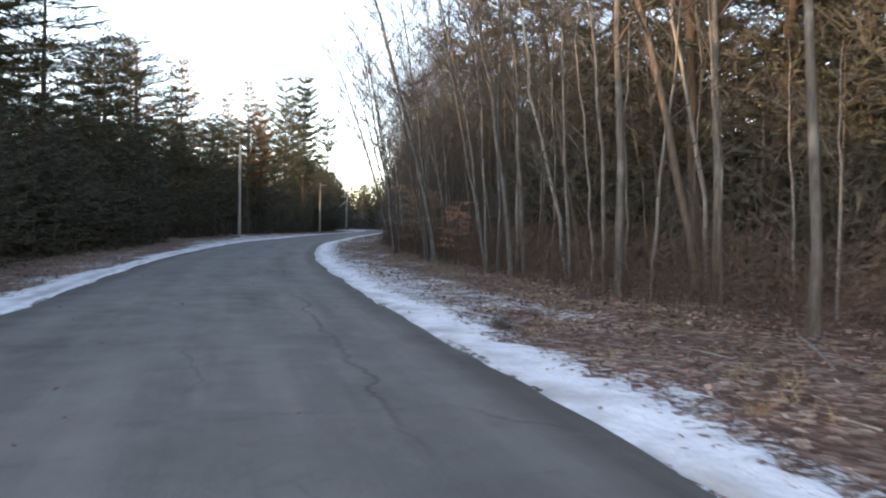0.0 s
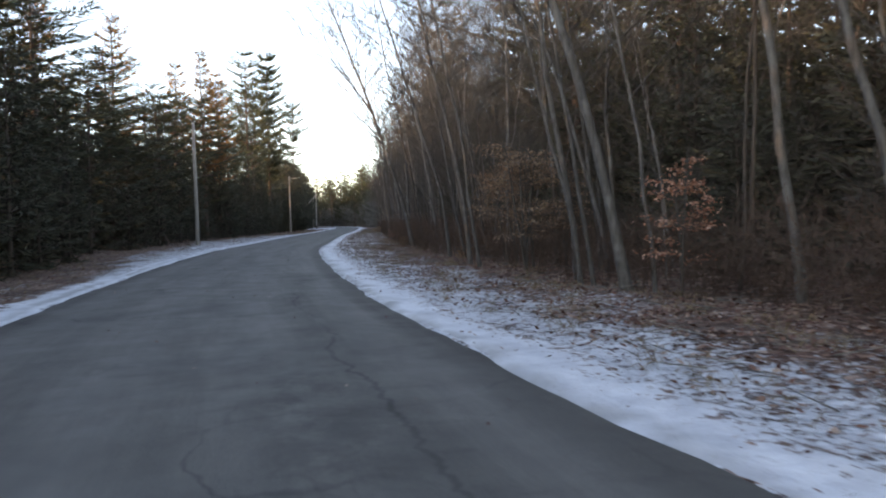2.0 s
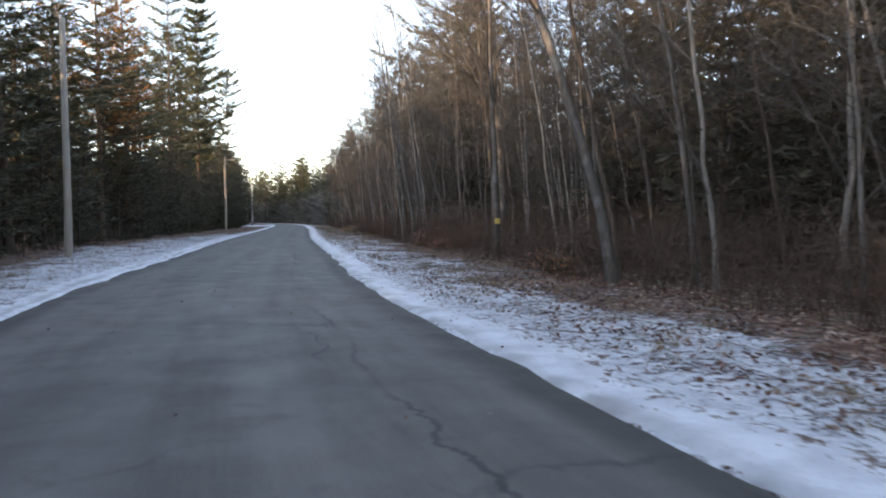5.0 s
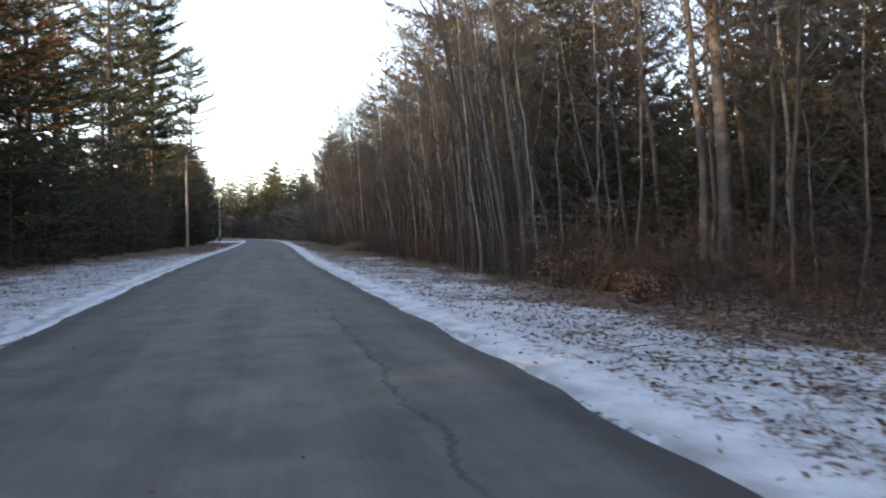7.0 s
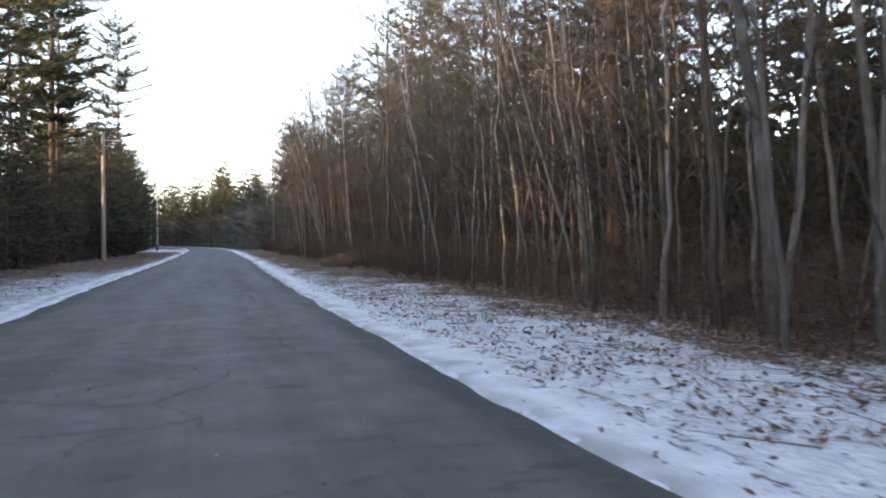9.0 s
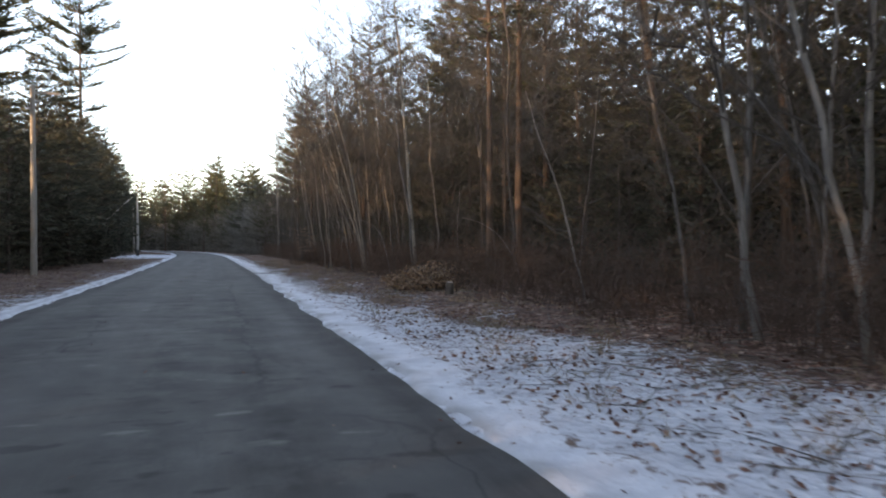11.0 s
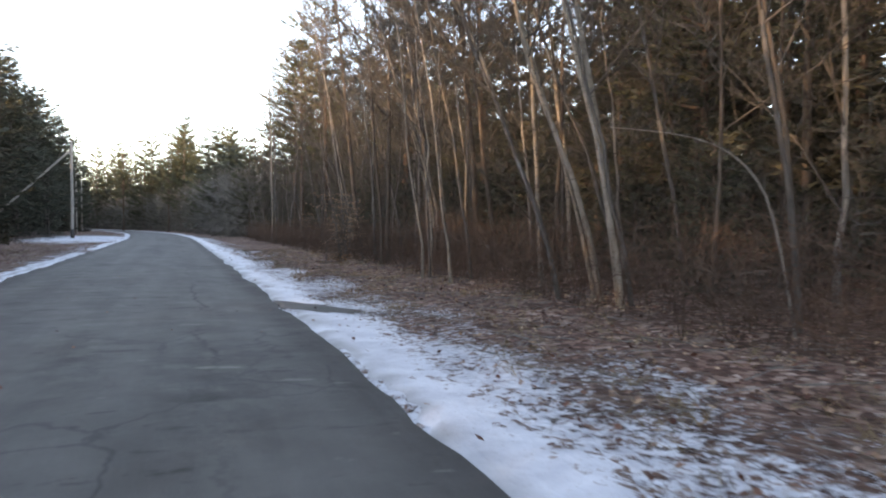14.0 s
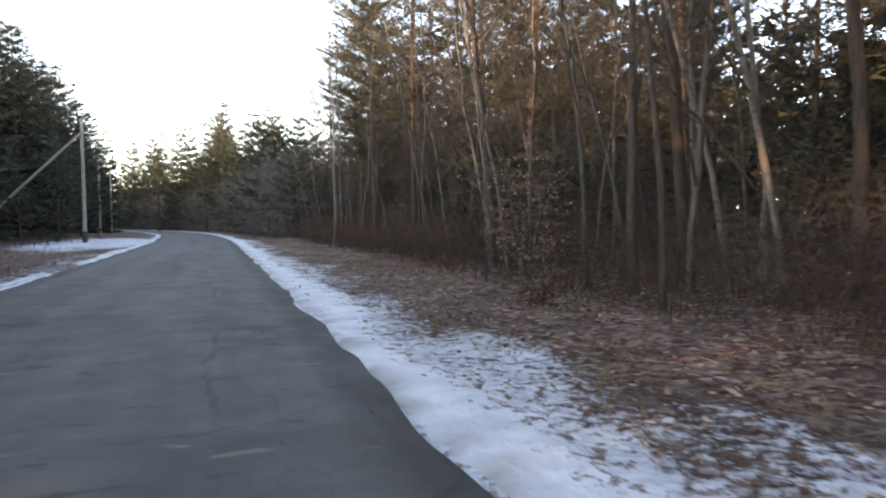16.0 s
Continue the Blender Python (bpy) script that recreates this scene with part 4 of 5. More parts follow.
# stands of slim pale stems at the right-hand edge
for s0, s1, o0, o1, n in ((74, 98, 8.0, 11.5, 130), (12, 24, 8.0, 11.5, 12), (60, 72, 8.8, 12.5, 12), (36, 50, 8.4, 12.0, 14), (126, 150, 8.4, 13.0, 20)):
    woods(saplings[2:], [1] * 3, scatter(rnd, s0, s1, o0, o1, 0.75, n, taken), "slim pale stems", 0.85, 1.4, lean=1)
# right-hand edge of the woods
woods(hardwoods + saplings, [1] * 7 + [1.2] * 5, scatter(rnd, -4, 185, 8.4, 11.5, 1.9, 1300, taken), "trees along the right verge", 0.8, 1.2, right_height, 1)
woods(hardwoods + pines, [1] * 7 + [0.22] * 5, scatter(rnd, -2, 190, 11.5, 17.0, 2.3, 1100, taken), "trees along the right verge", 0.8, 1.2, right_height, 1)
woods(hemlocks, [1] * 3, scatter(rnd, -2, 60, 10.2, 17.0, 1.55, 480, taken), "young hemlocks in the right woods", 0.7, 1.15)
woods(hemlocks, [1] * 3, scatter(rnd, 60, 190, 10.2, 17.0, 1.5, 1100, taken), "young hemlocks in the right woods", 0.5, 0.9)
# left-hand edge
def left_line(spots):
    """Leaves the clearing round the third pole free."""
    return [(s, o) for s, o in spots if not (148 < s < 182 and o > -13.5) and not (196 < s < 212 and o > -10)]


woods(pines, [1] * 5, left_line([(s, o) for s, o in scatter(rnd, 16, 190, -15.0, -9.8, 3.2, 700, taken) if s < 138 and (s < 96 or o > -12.4)]), "pines along the left verge", 0.9, 1.1, left_height)
woods(hemlocks, [1] * 3, left_line(scatter(rnd, 8, 190, -13.0, -8.7, 1.6, 1300, taken)), "young hemlocks along the left verge", 0.8, 1.15)
woods(hemlocks, [1, 1, 0.6], scatter(rnd, 4, 46, -8.4, -6.5, 1.15, 260, taken), "young hemlocks along the left verge", 0.6, 0.85)
woods(spruces, [1] * 3, [(s, o) for s, o in scatter(rnd, 152, 236, -20.0, -13.6, 2.7, 400, taken)] + scatter(rnd, 124, 148, -14.0, -10.5, 2.4, 60, taken), "spruces along the left verge", 0.9, 1.1)
for x, y, k, size in ((27.5, 197.0, 0, 1.25), (24.5, 190.0, 1, 1.25), (21.0, 186.0, 2, 1.2), (17.5, 182.0, 2, 1.2), (30.5, 206.0, 0, 1.1), (29.0, 213.0, 1, 1.0), (23.0, 193.5, 2, 1.2), (26.2, 192.5, 1, 1.1), (22.0, 199.0, 2, 1.25), (19.5, 189.5, 1, 1.25), (28.0, 201.5, 1, 1.12), (25.5, 203.0, 2, 1.12), (20.0, 193.0, 1, 1.1), (14.0, 178.0, 2, 1.1), (21.0, 74.0, 1, 1.0), (20.7, 149.3, 0, 0.85), (19.2, 146.4, 1, 0.8), (18.0, 151.0, 2, 0.8), (16.6, 140.5, 0, 0.9), (17.2, 136.0, 2, 0.75), (15.4, 131.0, 1, 0.85)):
    single(spruces[k], x, y, size, group="spruces along the left verge")
woods(hemlocks, [1, 0, 0], [(147.5, -7.6), (150.5, -8.2), (153.5, -8.6), (157, -8.9), (157, -11.5), (159.5, -12.2), (162, -12.8), (165, -13.2), (168, -13.0)], "young hemlocks along the left verge", 0.55, 0.7)


# ---- the woods behind, as one mass each ----
def massed(name, label, protos, spots, low, high, seed, tall=None):
    """Many trees of the given prototypes in few meshes, one for each material."""
    r = random.Random(seed)
    store = {}
    for s, o in spots:
        m = np.array(planted(s, o, r.uniform(low, high) * (tall(s, o) if tall else 1.0), rnd=r))
        for mat, v, f4, f3 in r.choice(protos):
            vs, quads, tris, n = store.setdefault(mat, ([], [], [], [0]))
            vs.append(v @ m[:3, :3].T + m[:3, 3])
            quads.append(f4 + n[0])
            tris.append(f3 + n[0])
            n[0] += len(v)
    root = tagged(new(name), label, "woods", kind="stuff")
    for mat, (vs, quads, tris, _) in store.items():
        pname = "branches" if mat is TWIG else "foliage" if "needles" in mat.name else "trunks"
        tagged(part(pname, fast_mesh(pname, np.vstack(vs), np.vstack(quads), np.vstack(tris), mat, pname == "trunks"), root), kind="stuff")


def raw(bufs, mats):
    return [(m, *b.arrays()) for b, m in zip(bufs, mats)]


bare_far = [raw(hardwood_arrays(seed=300 + i, height=13 + i, girth=0.1, fork=0.3, limbs=9, twigs=4), (BARK_BROWN, TWIG)) for i in range(3)]
pine_mid = [raw(conifer_arrays(seed=310 + i, height=17 + 1.5 * i, start=0.22 + 0.05 * i, radius=3.2, whorl=0.85, per=6, spray=28, gaps=0.1, size=0.42, thick=0.0065, blade=0.11, flat=0.6), (BARK_PINE, BARK_PINE, NEEDLE_PINE)) for i in range(3)]
pine_far = [raw(conifer_arrays(seed=320 + i, height=17 + 1.5 * i, start=0.12, radius=4.0, whorl=1.15, per=7, spray=18, gaps=0.08, size=0.66, thick=0.009, blade=0.13, flat=0.7)[::2], (BARK_PINE, NEEDLE_PINE)) for i in range(3)]
low_far = [raw(conifer_arrays(seed=360 + i, height=5 + 2 * i, start=0.02, radius=2.6, whorl=0.9, per=5, spray=10, droop=0.12, shape=0.4, size=0.8, blade=0.2)[::2], (BARK_BROWN, NEEDLE_DARK)) for i in range(3)]
dark_mid = [raw(conifer_arrays(seed=370 + i, height=7 + 3 * i, start=0.03, radius=2.3, whorl=0.75, per=6, spray=22, droop=0.1, shape=0.5, size=0.4, blade=0.12)[::2], (BARK_BROWN, NEEDLE_DARK)) for i in range(3)]
dark_far = [raw(conifer_arrays(seed=340 + i, height=6 + 2.5 * i, start=0.03, radius=2.5, whorl=0.9, per=5, spray=15, droop=0.12, shape=0.5, size=0.62, blade=0.14)[::2], (BARK_BROWN, NEEDLE_DARK)) for i in range(3)]


def spread_spots(seed, s0, s1, o0, o1, gap, tries, open_from=None):
    """Spots for massed trees; past the station open_from, clumps of them are left out."""
    spots = scatter(random.Random(seed), s0, s1, o0, o1, gap, tries, [])
    if open_from is None:
        return spots
    lane = [(s, o) for s, o in spots if not (13 < o < 34 and abs(s - 76 - 0.95 * (o - 13)) < 2.2)]
    lane = [(s, o) for s, o in lane if not (13 < o < 34 and abs(s - 106 - 0.78 * (o - 11)) < 2.6)]
    lane = [(s, o) for s, o in lane if not (14 < o < 34 and abs(s - 141 - 0.5 * (o - 13)) < 4.0)]
    return [(s, o) for s, o in lane if s < open_from or float(wave(s, o * 0.8, 17.0, 91)) < 0.5]


def far_height(s, o):
    """The trees stay low just before the bend."""
    return float(np.interp(s, [190, 225, 245], [0.6, 0.88, 1.05])) if o > 0 else 1.0


massed("right_woods", "mixed woods of pines and dark hemlocks behind the verge", pine_mid + dark_mid, spread_spots(1, -6, 200, 15.5, 24, 2.35, 1200, 62) + spread_spots(12, 117, 142, 14, 27, 2.6, 130), 0.8, 1.15, 1, right_height)
massed("deep_woods", "deep woods of dark evergreens and bare hardwoods", bare_far[:1] + dark_far + pine_far[:2], spread_spots(6, -10, 230, 24, 34, 3.0, 800, 62), 0.85, 1.2, 6)
massed("deep_understorey", "young evergreens deep in the right woods", low_far, spread_spots(8, -10, 230, 20, 42, 3.3, 1800), 0.85, 1.4, 8)
massed("deep_understorey", "low young evergreens in the open lanes of the woods", low_far, spread_spots(13, 74, 150, 23, 46, 3.0, 500), 0.6, 0.95, 13)


def left_far_height(s, o):
    """The woods behind the tall pines are young, so that sky shows between the boughs."""
    return float(np.interp(s, [72, 88, 148, 165], [1.0, 0.62, 0.62, 1.0]))


massed("left_woods", "deep dark woods of young evergreens with a few pines", dark_far * 2 + low_far, spread_spots(2, 0, 200, -28, -14.5, 2.7, 1000), 0.65, 1.0, 2, left_far_height)
# Added out of view: low evergreens that keep stray sunlight off the road.
massed("left_understorey", "unseen young evergreens added behind the left woods to block the low sun", low_far, spread_spots(11, -10, 200, -44, -28, 3.6, 700), 1.0, 1.6, 11)
# Unseen trees added only to shade the far bend from the sun.
massed("sunward_woods", "unseen woods added far to the left to block the low sun", pine_far + dark_far, spread_spots(7, 120, 330, -55, -28, 7.2, 400), 0.8, 1.0, 7)
massed("far_woods", "distant pines and bare hardwoods closing the road's bend", pine_far + dark_far + bare_far * 2,
       spread_spots(3, 186, 330, 7.5, 17, 1.9, 1400) + spread_spots(5, 200, 330, 16, 34, 5.5, 300) + spread_spots(4, 232, 330, -24, -7.5, 2.5, 600), 0.75, 1.1, 3, far_height)
massed("far_understorey", "low dark evergreens at the foot of the far woods", low_far, spread_spots(9, 190, 330, 7.5, 18, 2.7, 900) + spread_spots(10, 236, 330, -20, -8, 2.6, 500), 0.9, 1.4, 9)
for k in PROTOTYPES:
    for c in list(k.children):
        bpy.data.objects.remove(c)
    bpy.data.objects.remove(k)


# ---- undergrowth, fallen leaves, dead grass ----
def build_brush(name, label, s0, s1, o0, o1, count, seed, tall=1.2, wood=None):
    r = np.random.RandomState(seed)
    b = Buf()
    for _ in range(count):
        s, o = r.uniform(s0, s1), o0 + (o1 - o0) * r.rand() ** 1.3
        x, y = at(s, o)
        z = floor_at(s, o)
        h = tall * r.uniform(0.35, 1.3)
        a = r.uniform(0, 6.28)
        lean = r.uniform(0.05, 0.6) * h
        root = np.array([x, y, z - 0.03])
        tip = root + [math.cos(a) * lean, math.sin(a) * lean, h]
        mid = root + (tip - root) * 0.5 + [0, 0, 0.12 * h]
        b.tube([root, mid, tip], [0.008, 0.005, 0.002], 3)
        m = 6
        f = r.uniform(0.3, 1, m)[:, None]
        p = root + (tip - root) * f + np.array([0, 0, 0.2 * h]) * f * (1 - f)
        d = (r.normal(0, 1, (m, 3)) + [0, 0, 0.6]) * h * 0.16
        b.spikes(p, d, unit(np.cross(d, r.normal(0, 1, (m, 3)))) * 0.006)
    tagged(new(name, b.mesh(name, wood or TWIG)), label, "undergrowth", kind="stuff")


def build_thicket(name, label, s0, s1, o0, o1, z0, z1, count, seed, size=1.0, wood=None):
    """The haze of fine bare branches between the trunks."""
    r = np.random.RandomState(seed)
    knots = count // 14
    ks, ko, kz = r.uniform(s0, s1, knots), r.uniform(o0, o1, knots), z0 + (z1 - z0) * r.rand(knots) ** 1.2
    k = np.repeat(np.arange(knots), 14)
    n = len(k)
    root = np.concatenate([at(ks, ko), (ground_height(ks, ko) + kz)[:, None]], 1)[k]
    way = r.normal(0, 1, (knots, 3))[k] * 0.5 + r.normal(0, 0.55, (n, 3)) + [0, 0, 0.35]
    d = unit(way) * r.uniform(0.4, 1.5, n)[:, None] * size**0.5
    p = root + r.normal(0, 0.25, (n, 3)) * size
    b = Buf()
    b.spikes(p, d, unit(np.cross(d, r.normal(0, 1, (n, 3)))) * r.uniform(0.005, 0.011, n)[:, None] * size)
    tagged(new(name, b.mesh(name, wood or TWIG, False)), label, "branches", kind="stuff")


def build_leaves(name, label, s0, s1, o0, o1, count, seed, bias=1.0, leaf=0.075, material=None):
    r = np.random.RandomState(seed)
    s, o = r.uniform(s0, s1, count), o0 + (o1 - o0) * r.rand(count) ** bias
    keep = wave(s, o * 2, 2.2, 51) + r.normal(0, 0.5, count) > -0.35
    s, o = s[keep], o[keep]
    n = len(s)
    lift = np.where(np.abs(o) < HALF, 0.125 - 0.006 * o**2, np.where(np.abs(o) < HALF + 1.0, 0.06, 0.012))
    p = np.concatenate([at(s, o), (ground_height(s, o) + lift)[:, None]], 1)
    a = r.uniform(0, 6.28, n)
    d = np.stack([np.cos(a), np.sin(a), r.uniform(-0.05, 0.5, n)], 1) * (leaf * r.uniform(0.6, 1.4, n))[:, None]
    side = np.stack([-np.sin(a), np.cos(a), r.normal(0, 0.35, n)], 1) * (leaf * r.uniform(0.25, 0.42, n))[:, None]
    b = Buf()
    b.blades(p, d, side)
    tagged(new(name, b.mesh(name, material or LEAF_LITTER, False)), label, "leaves", kind="stuff")


def build_grass(name, label, s0, s1, o0, o1, count, seed):
    r = np.random.RandomState(seed)
    s, o = r.uniform(s0, s1, count), o0 + (o1 - o0) * r.rand(count)
    keep = wave(s, o * 2, 3.0, 61) > 0.1
    s, o = np.repeat(s[keep], 5) , np.repeat(o[keep], 5)
    n = len(s)
    s, o = s + r.normal(0, 0.06, n), o + r.normal(0, 0.06, n)
    p = np.concatenate([at(s, o), ground_height(s, o)[:, None]], 1)
    a = r.uniform(0, 6.28, n)
    d = np.stack([np.cos(a) * 0.12, np.sin(a) * 0.12, r.uniform(0.04, 0.2, n)], 1) * r.uniform(0.6, 1.2, n)[:, None]
    b = Buf()
    b.spikes(p, d, unit(np.cross(d, r.normal(0, 1, (n, 3)))) * 0.005)
    tagged(new(name, b.mesh(name, GRASS_DEAD, False)), label, "grass", kind="stuff")


build_brush("undergrowth", "thin brown twigs and brambles at the foot of the trees", -3, 175, 7.3, 10.5, 3600, 71, 1.2, BRUSH)
build_brush("undergrowth", "low dark twigs under the evergreens", 15, 185, -8.0, -11.5, 1600, 72, 0.9)
build_thicket("thicket", "haze of fine bare branches between the trunks", -3, 190, 8.6, 13.0, 0.3, 15.0, 80000, 78, 0.85)
build_thicket("brushwood", "dark tangle of low twigs and dead stems at the trees' feet", -3, 180, 7.4, 11.0, 0.0, 1.2, 60000, 81, 0.75, BRUSH)
build_thicket("thicket", "tangle of brown branches deep between the trunks", -3, 200, 12.0, 18.5, 0.0, 13.0, 110000, 79, 1.15)
build_thicket("thicket", "bare upper branches of the roadside trees", 55, 140, 8.8, 15.0, 4.5, 15.5, 50000, 84, 0.95)
build_thicket("thicket", "fine bare crowns at the edge of the woods", 36, 62, 8.6, 12.0, 3.5, 14.0, 17000, 87, 0.95)
build_thicket("thicket", "grey-brown branches of the far woods", 185, 320, 6.2, 10.5, 0.0, 7.0, 60000, 80, 2.0, BARK_PALE)
def build_twigs(name, label, s0, s1, o0, o1, count, seed):
    """Dead twigs lying about on the litter."""
    r = np.random.RandomState(seed)
    s, o = r.uniform(s0, s1, count), r.uniform(o0, o1, count)
    p = np.concatenate([at(s, o), (ground_height(s, o) + 0.015)[:, None]], 1)
    a = r.uniform(0, 6.28, count)
    d = np.stack([np.cos(a), np.sin(a), r.uniform(-0.02, 0.16, count)], 1) * r.uniform(0.2, 1.1, count)[:, None]
    b = Buf()
    b.spikes(p, d, unit(np.cross(d, r.normal(0, 1, (count, 3)))) * r.uniform(0.004, 0.012, count)[:, None])
    tagged(new(name, b.mesh(name, BARK_PALE, False)), label, "twigs", kind="stuff")


build_twigs("fallen_twigs", "dead twigs lying on the leaf litter", -3, 150, 4.2, 9.5, 5000, 83)
build_leaves("fallen_leaves", "brown and tan fallen leaves scattered over snow and soil", -3, 150, 3.7, 11.5, 52000, 73, 0.75)
build_leaves("fallen_leaves", "brown fallen leaves on the far verge", 5, 170, -3.7, -10.5, 20000, 74, 0.8)
build_leaves("fallen_leaves", "brown leaves strewn thickly over the snowy verge", 55, 102, 3.5, 8.6, 12000, 85, 0.9, 0.07)
build_leaves("fallen_leaves", "damp brown leaves half sunk in thin snow", 8, 55, 3.9, 8.2, 15000, 86, 0.7, 0.08)
build_leaves("fallen_leaves", "curled pale leaves lying loose on the brown litter", 100, 152, 4.4, 9.0, 4500, 88, 0.9, 0.075, LEAF_PALE)
build_leaves("fallen_leaves", "a few leaves blown onto the roadside snow", 0, 150, 2.9, 3.9, 900, 75, 1.0, 0.06)
build_leaves("fallen_leaves", "dark leaf scraps and grit lying on the asphalt", 0, 150, -2.7, 2.7, 700, 82, 1.0, 0.045)
build_grass("dead_grass", "short tan dead grass poking through the snow", -2, 150, 3.9, 8.0, 9000, 76)
build_grass("dead_grass", "short dead grass on the left verge", 10, 170, -7.5, -3.9, 2500, 77)


# ---- utility poles ----
def rod(p, q, r0, r1=None, sides=8, name="rod", material=None):
    b = Buf()
    b.tube(np.linspace(p, q, 5), np.linspace(r0, r1 or r0, 5), sides)
    b.tube([q, np.array(q) + (np.array(q) - p) * 1e-3], [r1 or r0, 0.0005], sides)
    return b.mesh(name, material or POLE_WOOD)


def boxed(name, size, centre, material, bevel=0.01):
    bm = bmesh.new()
    bmesh.ops.create_cube(bm, size=1.0)
    bmesh.ops.scale(bm, vec=size, verts=bm.verts)
    bmesh.ops.translate(bm, vec=centre, verts=bm.verts)
    bmesh.ops.bevel(bm, geom=bm.edges[:], offset=bevel, segments=2, affect="EDGES")
    me = bpy.data.meshes.new(name)
    bm.to_mesh(me)
    bm.free()
    me.materials.append(material)
    return me


def utility_pole(x, y, height, label, brace=None, arm=False):
    root = tagged(new("utility_pole"), label, "utility pole", group="poles along the road")
    s, _ = road_place(x, y)
    root.matrix_world = pose(x, y, ground_at(x, y), 0, 0, road_turn(s))
    b = Buf()
    q = np.linspace(-0.3, height, 9)
    b.tube(np.stack([0.012 * np.sin(q * 0.6), 0 * q, q], 1), np.linspace(0.15, 0.1, 9), 12)
    b.tube([(0.012 * math.sin(height * 0.6), 0, height), (0.012 * math.sin(height * 0.6), 0, height + 0.03)], [0.1, 0.001], 12)
    part("pole", b.mesh("pole", POLE_WOOD), root)
    pin = Buf()
    pin.tube([(0, 0, height), (0, 0, height + 0.12)], [0.012, 0.012], 6)
    pin.tube([(0, 0, height + 0.1), (0, 0, height + 0.14), (0, 0, height + 0.18), (0, 0, height + 0.22)], [0.03, 0.055, 0.04, 0.02], 8)
    part("insulator", pin.mesh("insulator", CERAMIC), root)
    long = part("bracket", boxed("bracket", (0.3, 0.08, 0.07), (0.2, 0, height - 0.75), GALVANISED), root)
    wide = part("bracket", boxed("bracket", (0.06, 0.3, 0.1), (-0.16, 0, height - 1.1), GALVANISED), root)
    part("bolt", boxed("bolt", (0.03, 0.03, 0.03), (0.31, 0, height - 0.7), GALVANISED, 0.006), long)
    for side in (-0.09, 0.09):
        part("bolt", boxed("bolt", (0.03, 0.03, 0.03), (-0.2, side, height - 1.1), GALVANISED, 0.006), wide)
    if brace:
        low = Buf()
        low.tube([(0, 0, -0.2), (0, 0, 0.3), (0, 0, 0.78), (0, 0, 0.8)], [0.168, 0.165, 0.16, 0.15], 12)
        part("base_sleeve", low.mesh("base_sleeve", STAINED), root, "dark tarred foot")
    if arm:
        part("crossarm", boxed("crossarm", (1.1, 0.09, 0.11), (0.55, 0.12, height - 0.35), POLE_WOOD), root)
    if brace:
        part("brace", rod((-0.1, 0, brace[0]), (-brace[1], 0, -0.2), 0.085, 0.11, 10, "brace"), root, "leaning wooden push brace")
    return root


POLES = [(0.55, 67.5, 8.75), (14.8, 123.5, 8.75), (28.35, 178.4, 8.6), (36.9, 234.0, 10.0)]
for i, (x, y, h) in enumerate(POLES):
    utility_pole(x, y, h, "grey weathered wooden utility pole with a push brace" if i == 2 else "grey weathered wooden utility pole beside the road", (7.8, 8.0) if i == 2 else None, i == 1)


utility_pole(32.3, 205.7, 8.2, "plain grey wooden pole in front of the far woods")


def build_wire(a, b, sag, label):
    t = np.linspace(0, 1, 15)[:, None]
    p = np.array(a) + (np.array(b) - a) * t - np.array([0, 0, 4 * sag]) * t * (1 - t)
    w = Buf()
    w.tube(p, np.full(15, 0.008), 4)
    tagged(new("overhead_wire", w.mesh("overhead_wire", CABLE)), label, "wire", group="wires between the poles", kind="structure")


line = [(-9.0, 14.0, 8.9)] + [(x, y, ground_at(x, y) + h + 0.19) for x, y, h in POLES]
for a, b in zip(line, line[1:]):
    build_wire(a, b, 0.5, "thin black overhead wire between two poles")


# ---- small things on the verge ----
sign = tagged(new("trail_marker"), "small faded yellow plate nailed to a trunk", "sign")
sign.matrix_world = pose(13.74, 58.72, 1.31, 0, 0, -32)
plate = part("plate", boxed("plate", (0.17, 0.012, 0.18), (0, 0, 0), SIGN_YELLOW, 0.004), sign)
for zz in (0.065, -0.065):
    part("nail", boxed("nail", (0.014, 0.01, 0.014), (0, -0.01, zz), GALVANISED, 0.003), plate)
ob = hardwood("hardwood_tree", BARK_GREY, "grey hardwood trunk that bears a yellow plate", seed=700, height=13, girth=0.1, lean=(-0.015, 0.04), fork=0.4, limbs=12, twigs=8, wiggle=0.03, fine=True)
ob.matrix_world = pose(13.82, 58.9, ground_at(13.82, 58.9))


def build_stump(x, y):
    root = tagged(new("tree_stump"), "short weathered brown tree stump in the leaf litter", "stump")
    root.matrix_world = pose(x, y, ground_at(x, y), 4, -3, 20)
    b = Buf()
    b.tube([(0, 0, -0.1), (0, 0, 0.04), (0, 0, 0.15), (0.01, 0, 0.33), (0.01, 0, 0.34)], [0.17, 0.13, 0.11, 0.105, 0.001], 11)
    wood = part("trunk", b.mesh("trunk", BARK_BROWN), root)
    c = Buf()
    c.tube([(0.01, 0, 0.332), (0.01, 0, 0.346), (0.01, 0, 0.35)], [0.098, 0.09, 0.001], 11)
    part("cut_face", c.mesh("cut_face", POLE_WOOD), wood, "greyed saw-cut top")


build_stump(23.7, 102.6)


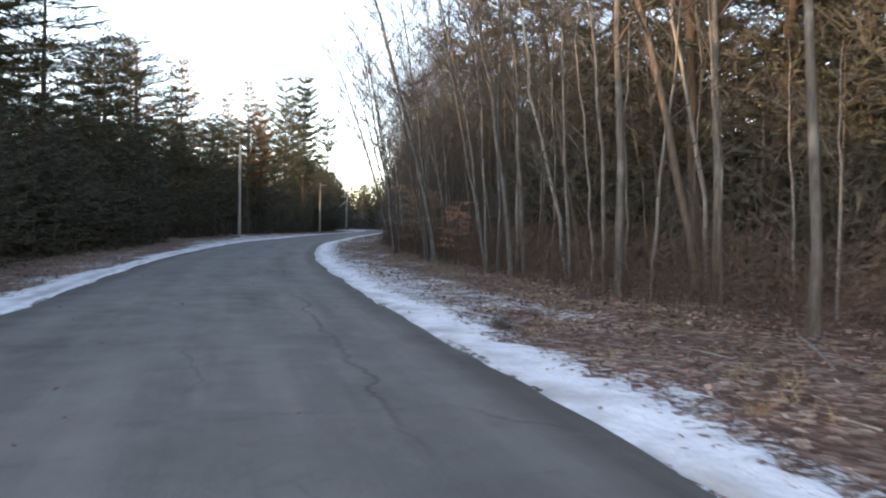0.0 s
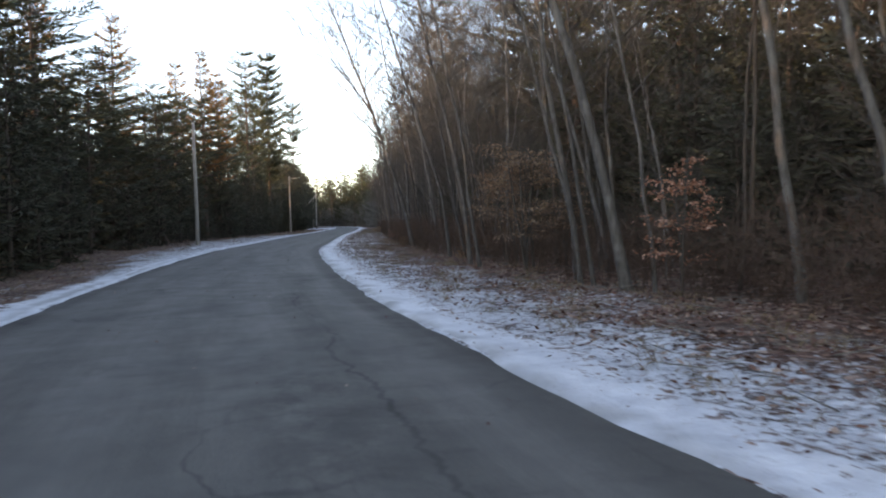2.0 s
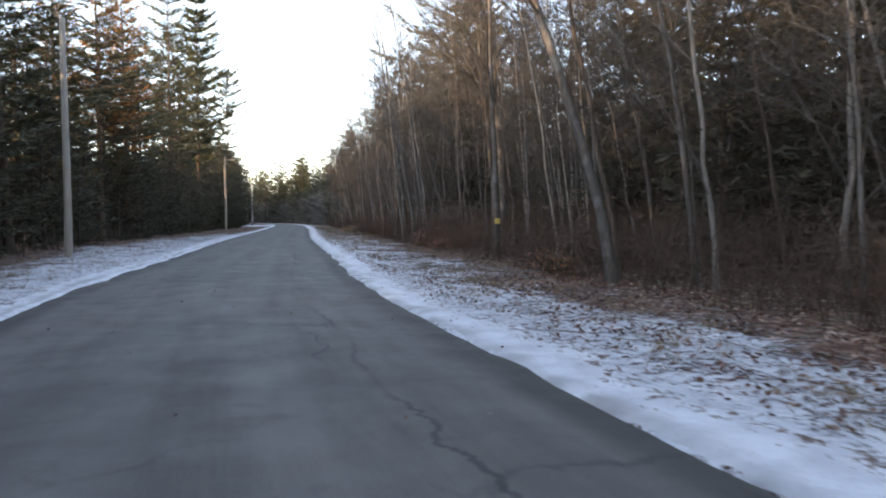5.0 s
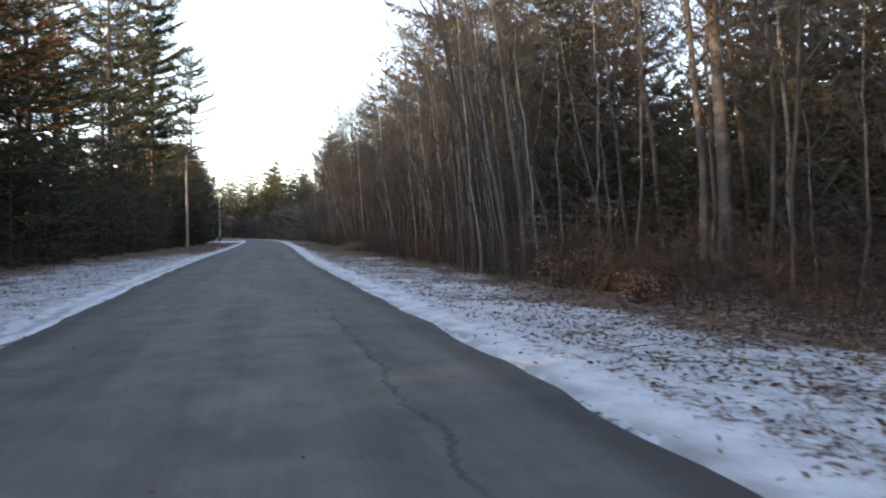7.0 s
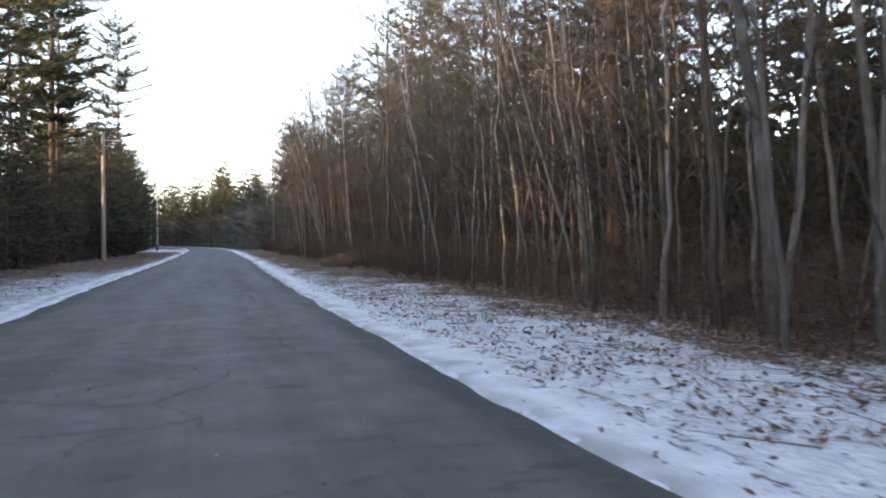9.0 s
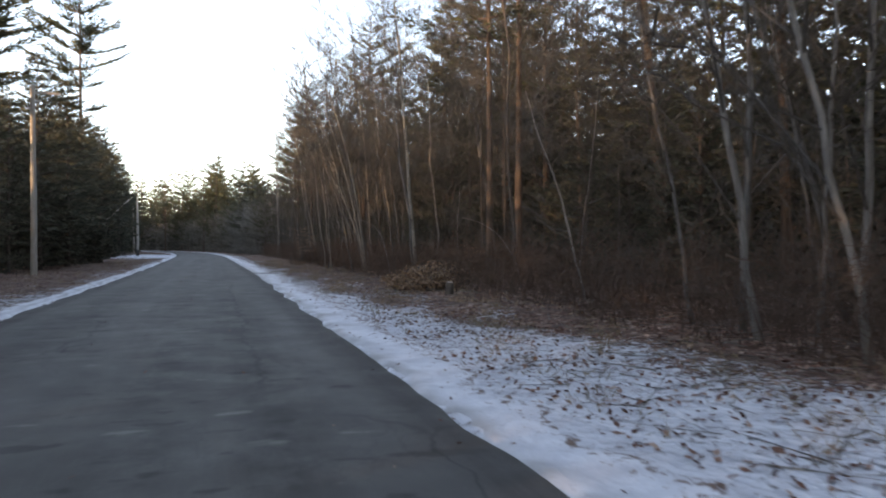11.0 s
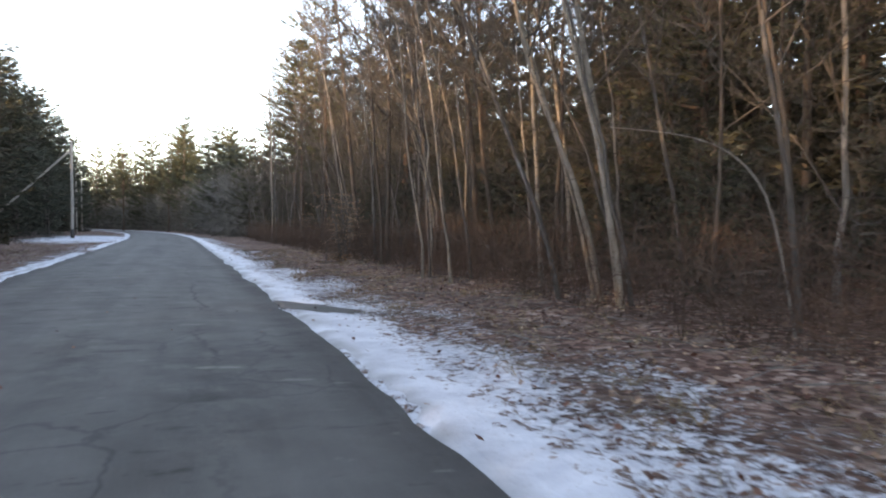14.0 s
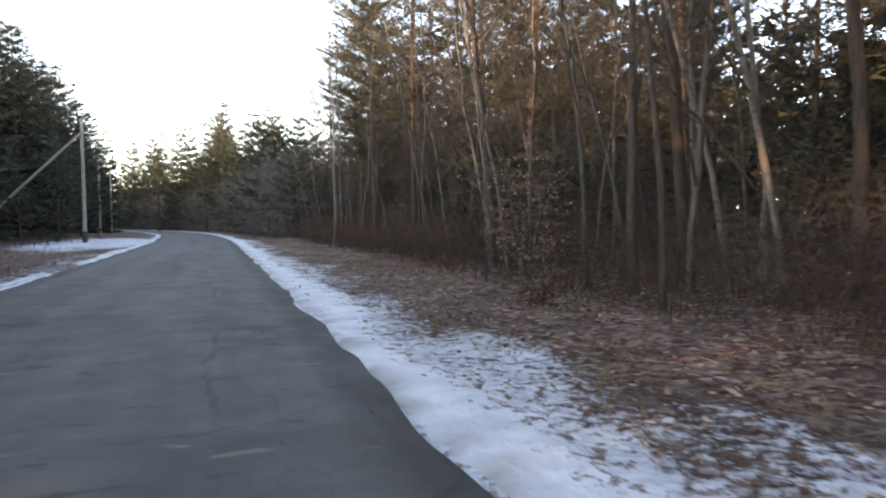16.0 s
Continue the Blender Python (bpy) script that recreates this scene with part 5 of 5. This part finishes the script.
def build_stick(p, q, r0, label):
    z0, z1 = ground_at(*p), ground_at(*q)
    t = np.linspace(0, 1, 6)[:, None]
    line = np.array([*p, z0 + r0 * 0.8]) + (np.array([*q, z1 + r0 * 0.6]) - np.array([*p, z0 + r0 * 0.8])) * t
    line[1:-1] += np.random.RandomState(int(p[1] * 10)).normal(0, 0.02, (4, 3)) * [1, 1, 0.3]
    b = Buf()
    b.tube(line, np.linspace(r0, r0 * 0.45, 6), 6)
    tagged(new("fallen_branch", b.mesh("fallen_branch", BARK_BIRCH)), label, "branch")


build_stick((7.4, 7.5), (5.95, 5.5), 0.035, "pale barkless branch lying on the leaf litter")
build_stick((12.26, 49.6), (11.1, 48.3), 0.03, "pale fallen branch on the leaves below a leaning tree")
build_stick((18.0, 62.6), (16.6, 63.9), 0.04, "grey fallen branch among the leaves")


def arching_sapling(x, y, points, label):
    """A thin stem bent over in an arch: offsets along the verge and heights of its points."""
    root = tagged(new("bent_sapling"), label, "sapling", group="bent saplings")
    root.matrix_world = pose(x, y, ground_at(x, y))
    ax, ay = 0.82, -0.57
    line = np.array([(0, 0, -0.1)] + [(d * ax, d * ay, z) for d, z in points])
    t = np.linspace(0, 1, len(line))
    fine = np.linspace(0, 1, 14)
    line = np.stack([np.interp(fine, t, line[:, i]) for i in range(3)], 1)
    line[1:-1] = (line[:-2] + 2 * line[1:-1] + line[2:]) / 4
    stem = Buf()
    stem.tube(line, np.linspace(0.024, 0.006, 14), 6)
    part("stem", stem.mesh("stem", BARK_PALE), root)
    r = np.random.RandomState(int(x * 10))
    twigs = Buf()
    p = line[r.randint(5, 14, 26)]
    d = unit(r.normal(0, 1, (26, 3)) + [0, 0, 0.5]) * r.uniform(0.2, 0.7, (26, 1))
    twigs.spikes(p, d, unit(np.cross(d, r.normal(0, 1, (26, 3)))) * 0.006)
    part("twigs", twigs.mesh("twigs", TWIG), root)


arching_sapling(28.1, 113.8, [(-0.2, 1.0), (-0.43, 1.85), (-0.85, 2.3), (-1.42, 2.52), (-2.4, 2.6)], "thin pale sapling bent over in an arch before the dark woods")
arching_sapling(26.8, 103.2, [(-0.2, 0.8), (-0.71, 1.6), (-1.35, 2.0), (-1.9, 2.1)], "thin bare stem bowed over beside the red pines")


def grass_tuft(x, y, label):
    r = np.random.RandomState(int(x * 100))
    n = 160
    a = r.uniform(0, 6.28, n)
    p = np.stack([r.normal(0, 0.08, n), r.normal(0, 0.08, n), np.zeros(n)], 1)
    d = np.stack([np.cos(a) * r.uniform(0.03, 0.2, n), np.sin(a) * r.uniform(0.03, 0.2, n), r.uniform(0.08, 0.26, n)], 1)
    b = Buf()
    b.spikes(p, d, unit(np.cross(d, r.normal(0, 1, (n, 3)))) * 0.006)
    ob = tagged(new("grass_tuft", b.mesh("grass_tuft", TWIG, False)), label, "grass")
    ob.matrix_world = pose(x, y, ground_at(x, y))


grass_tuft(3.6, 8.9, "dark tuft of dead grass standing out of the snow bank")
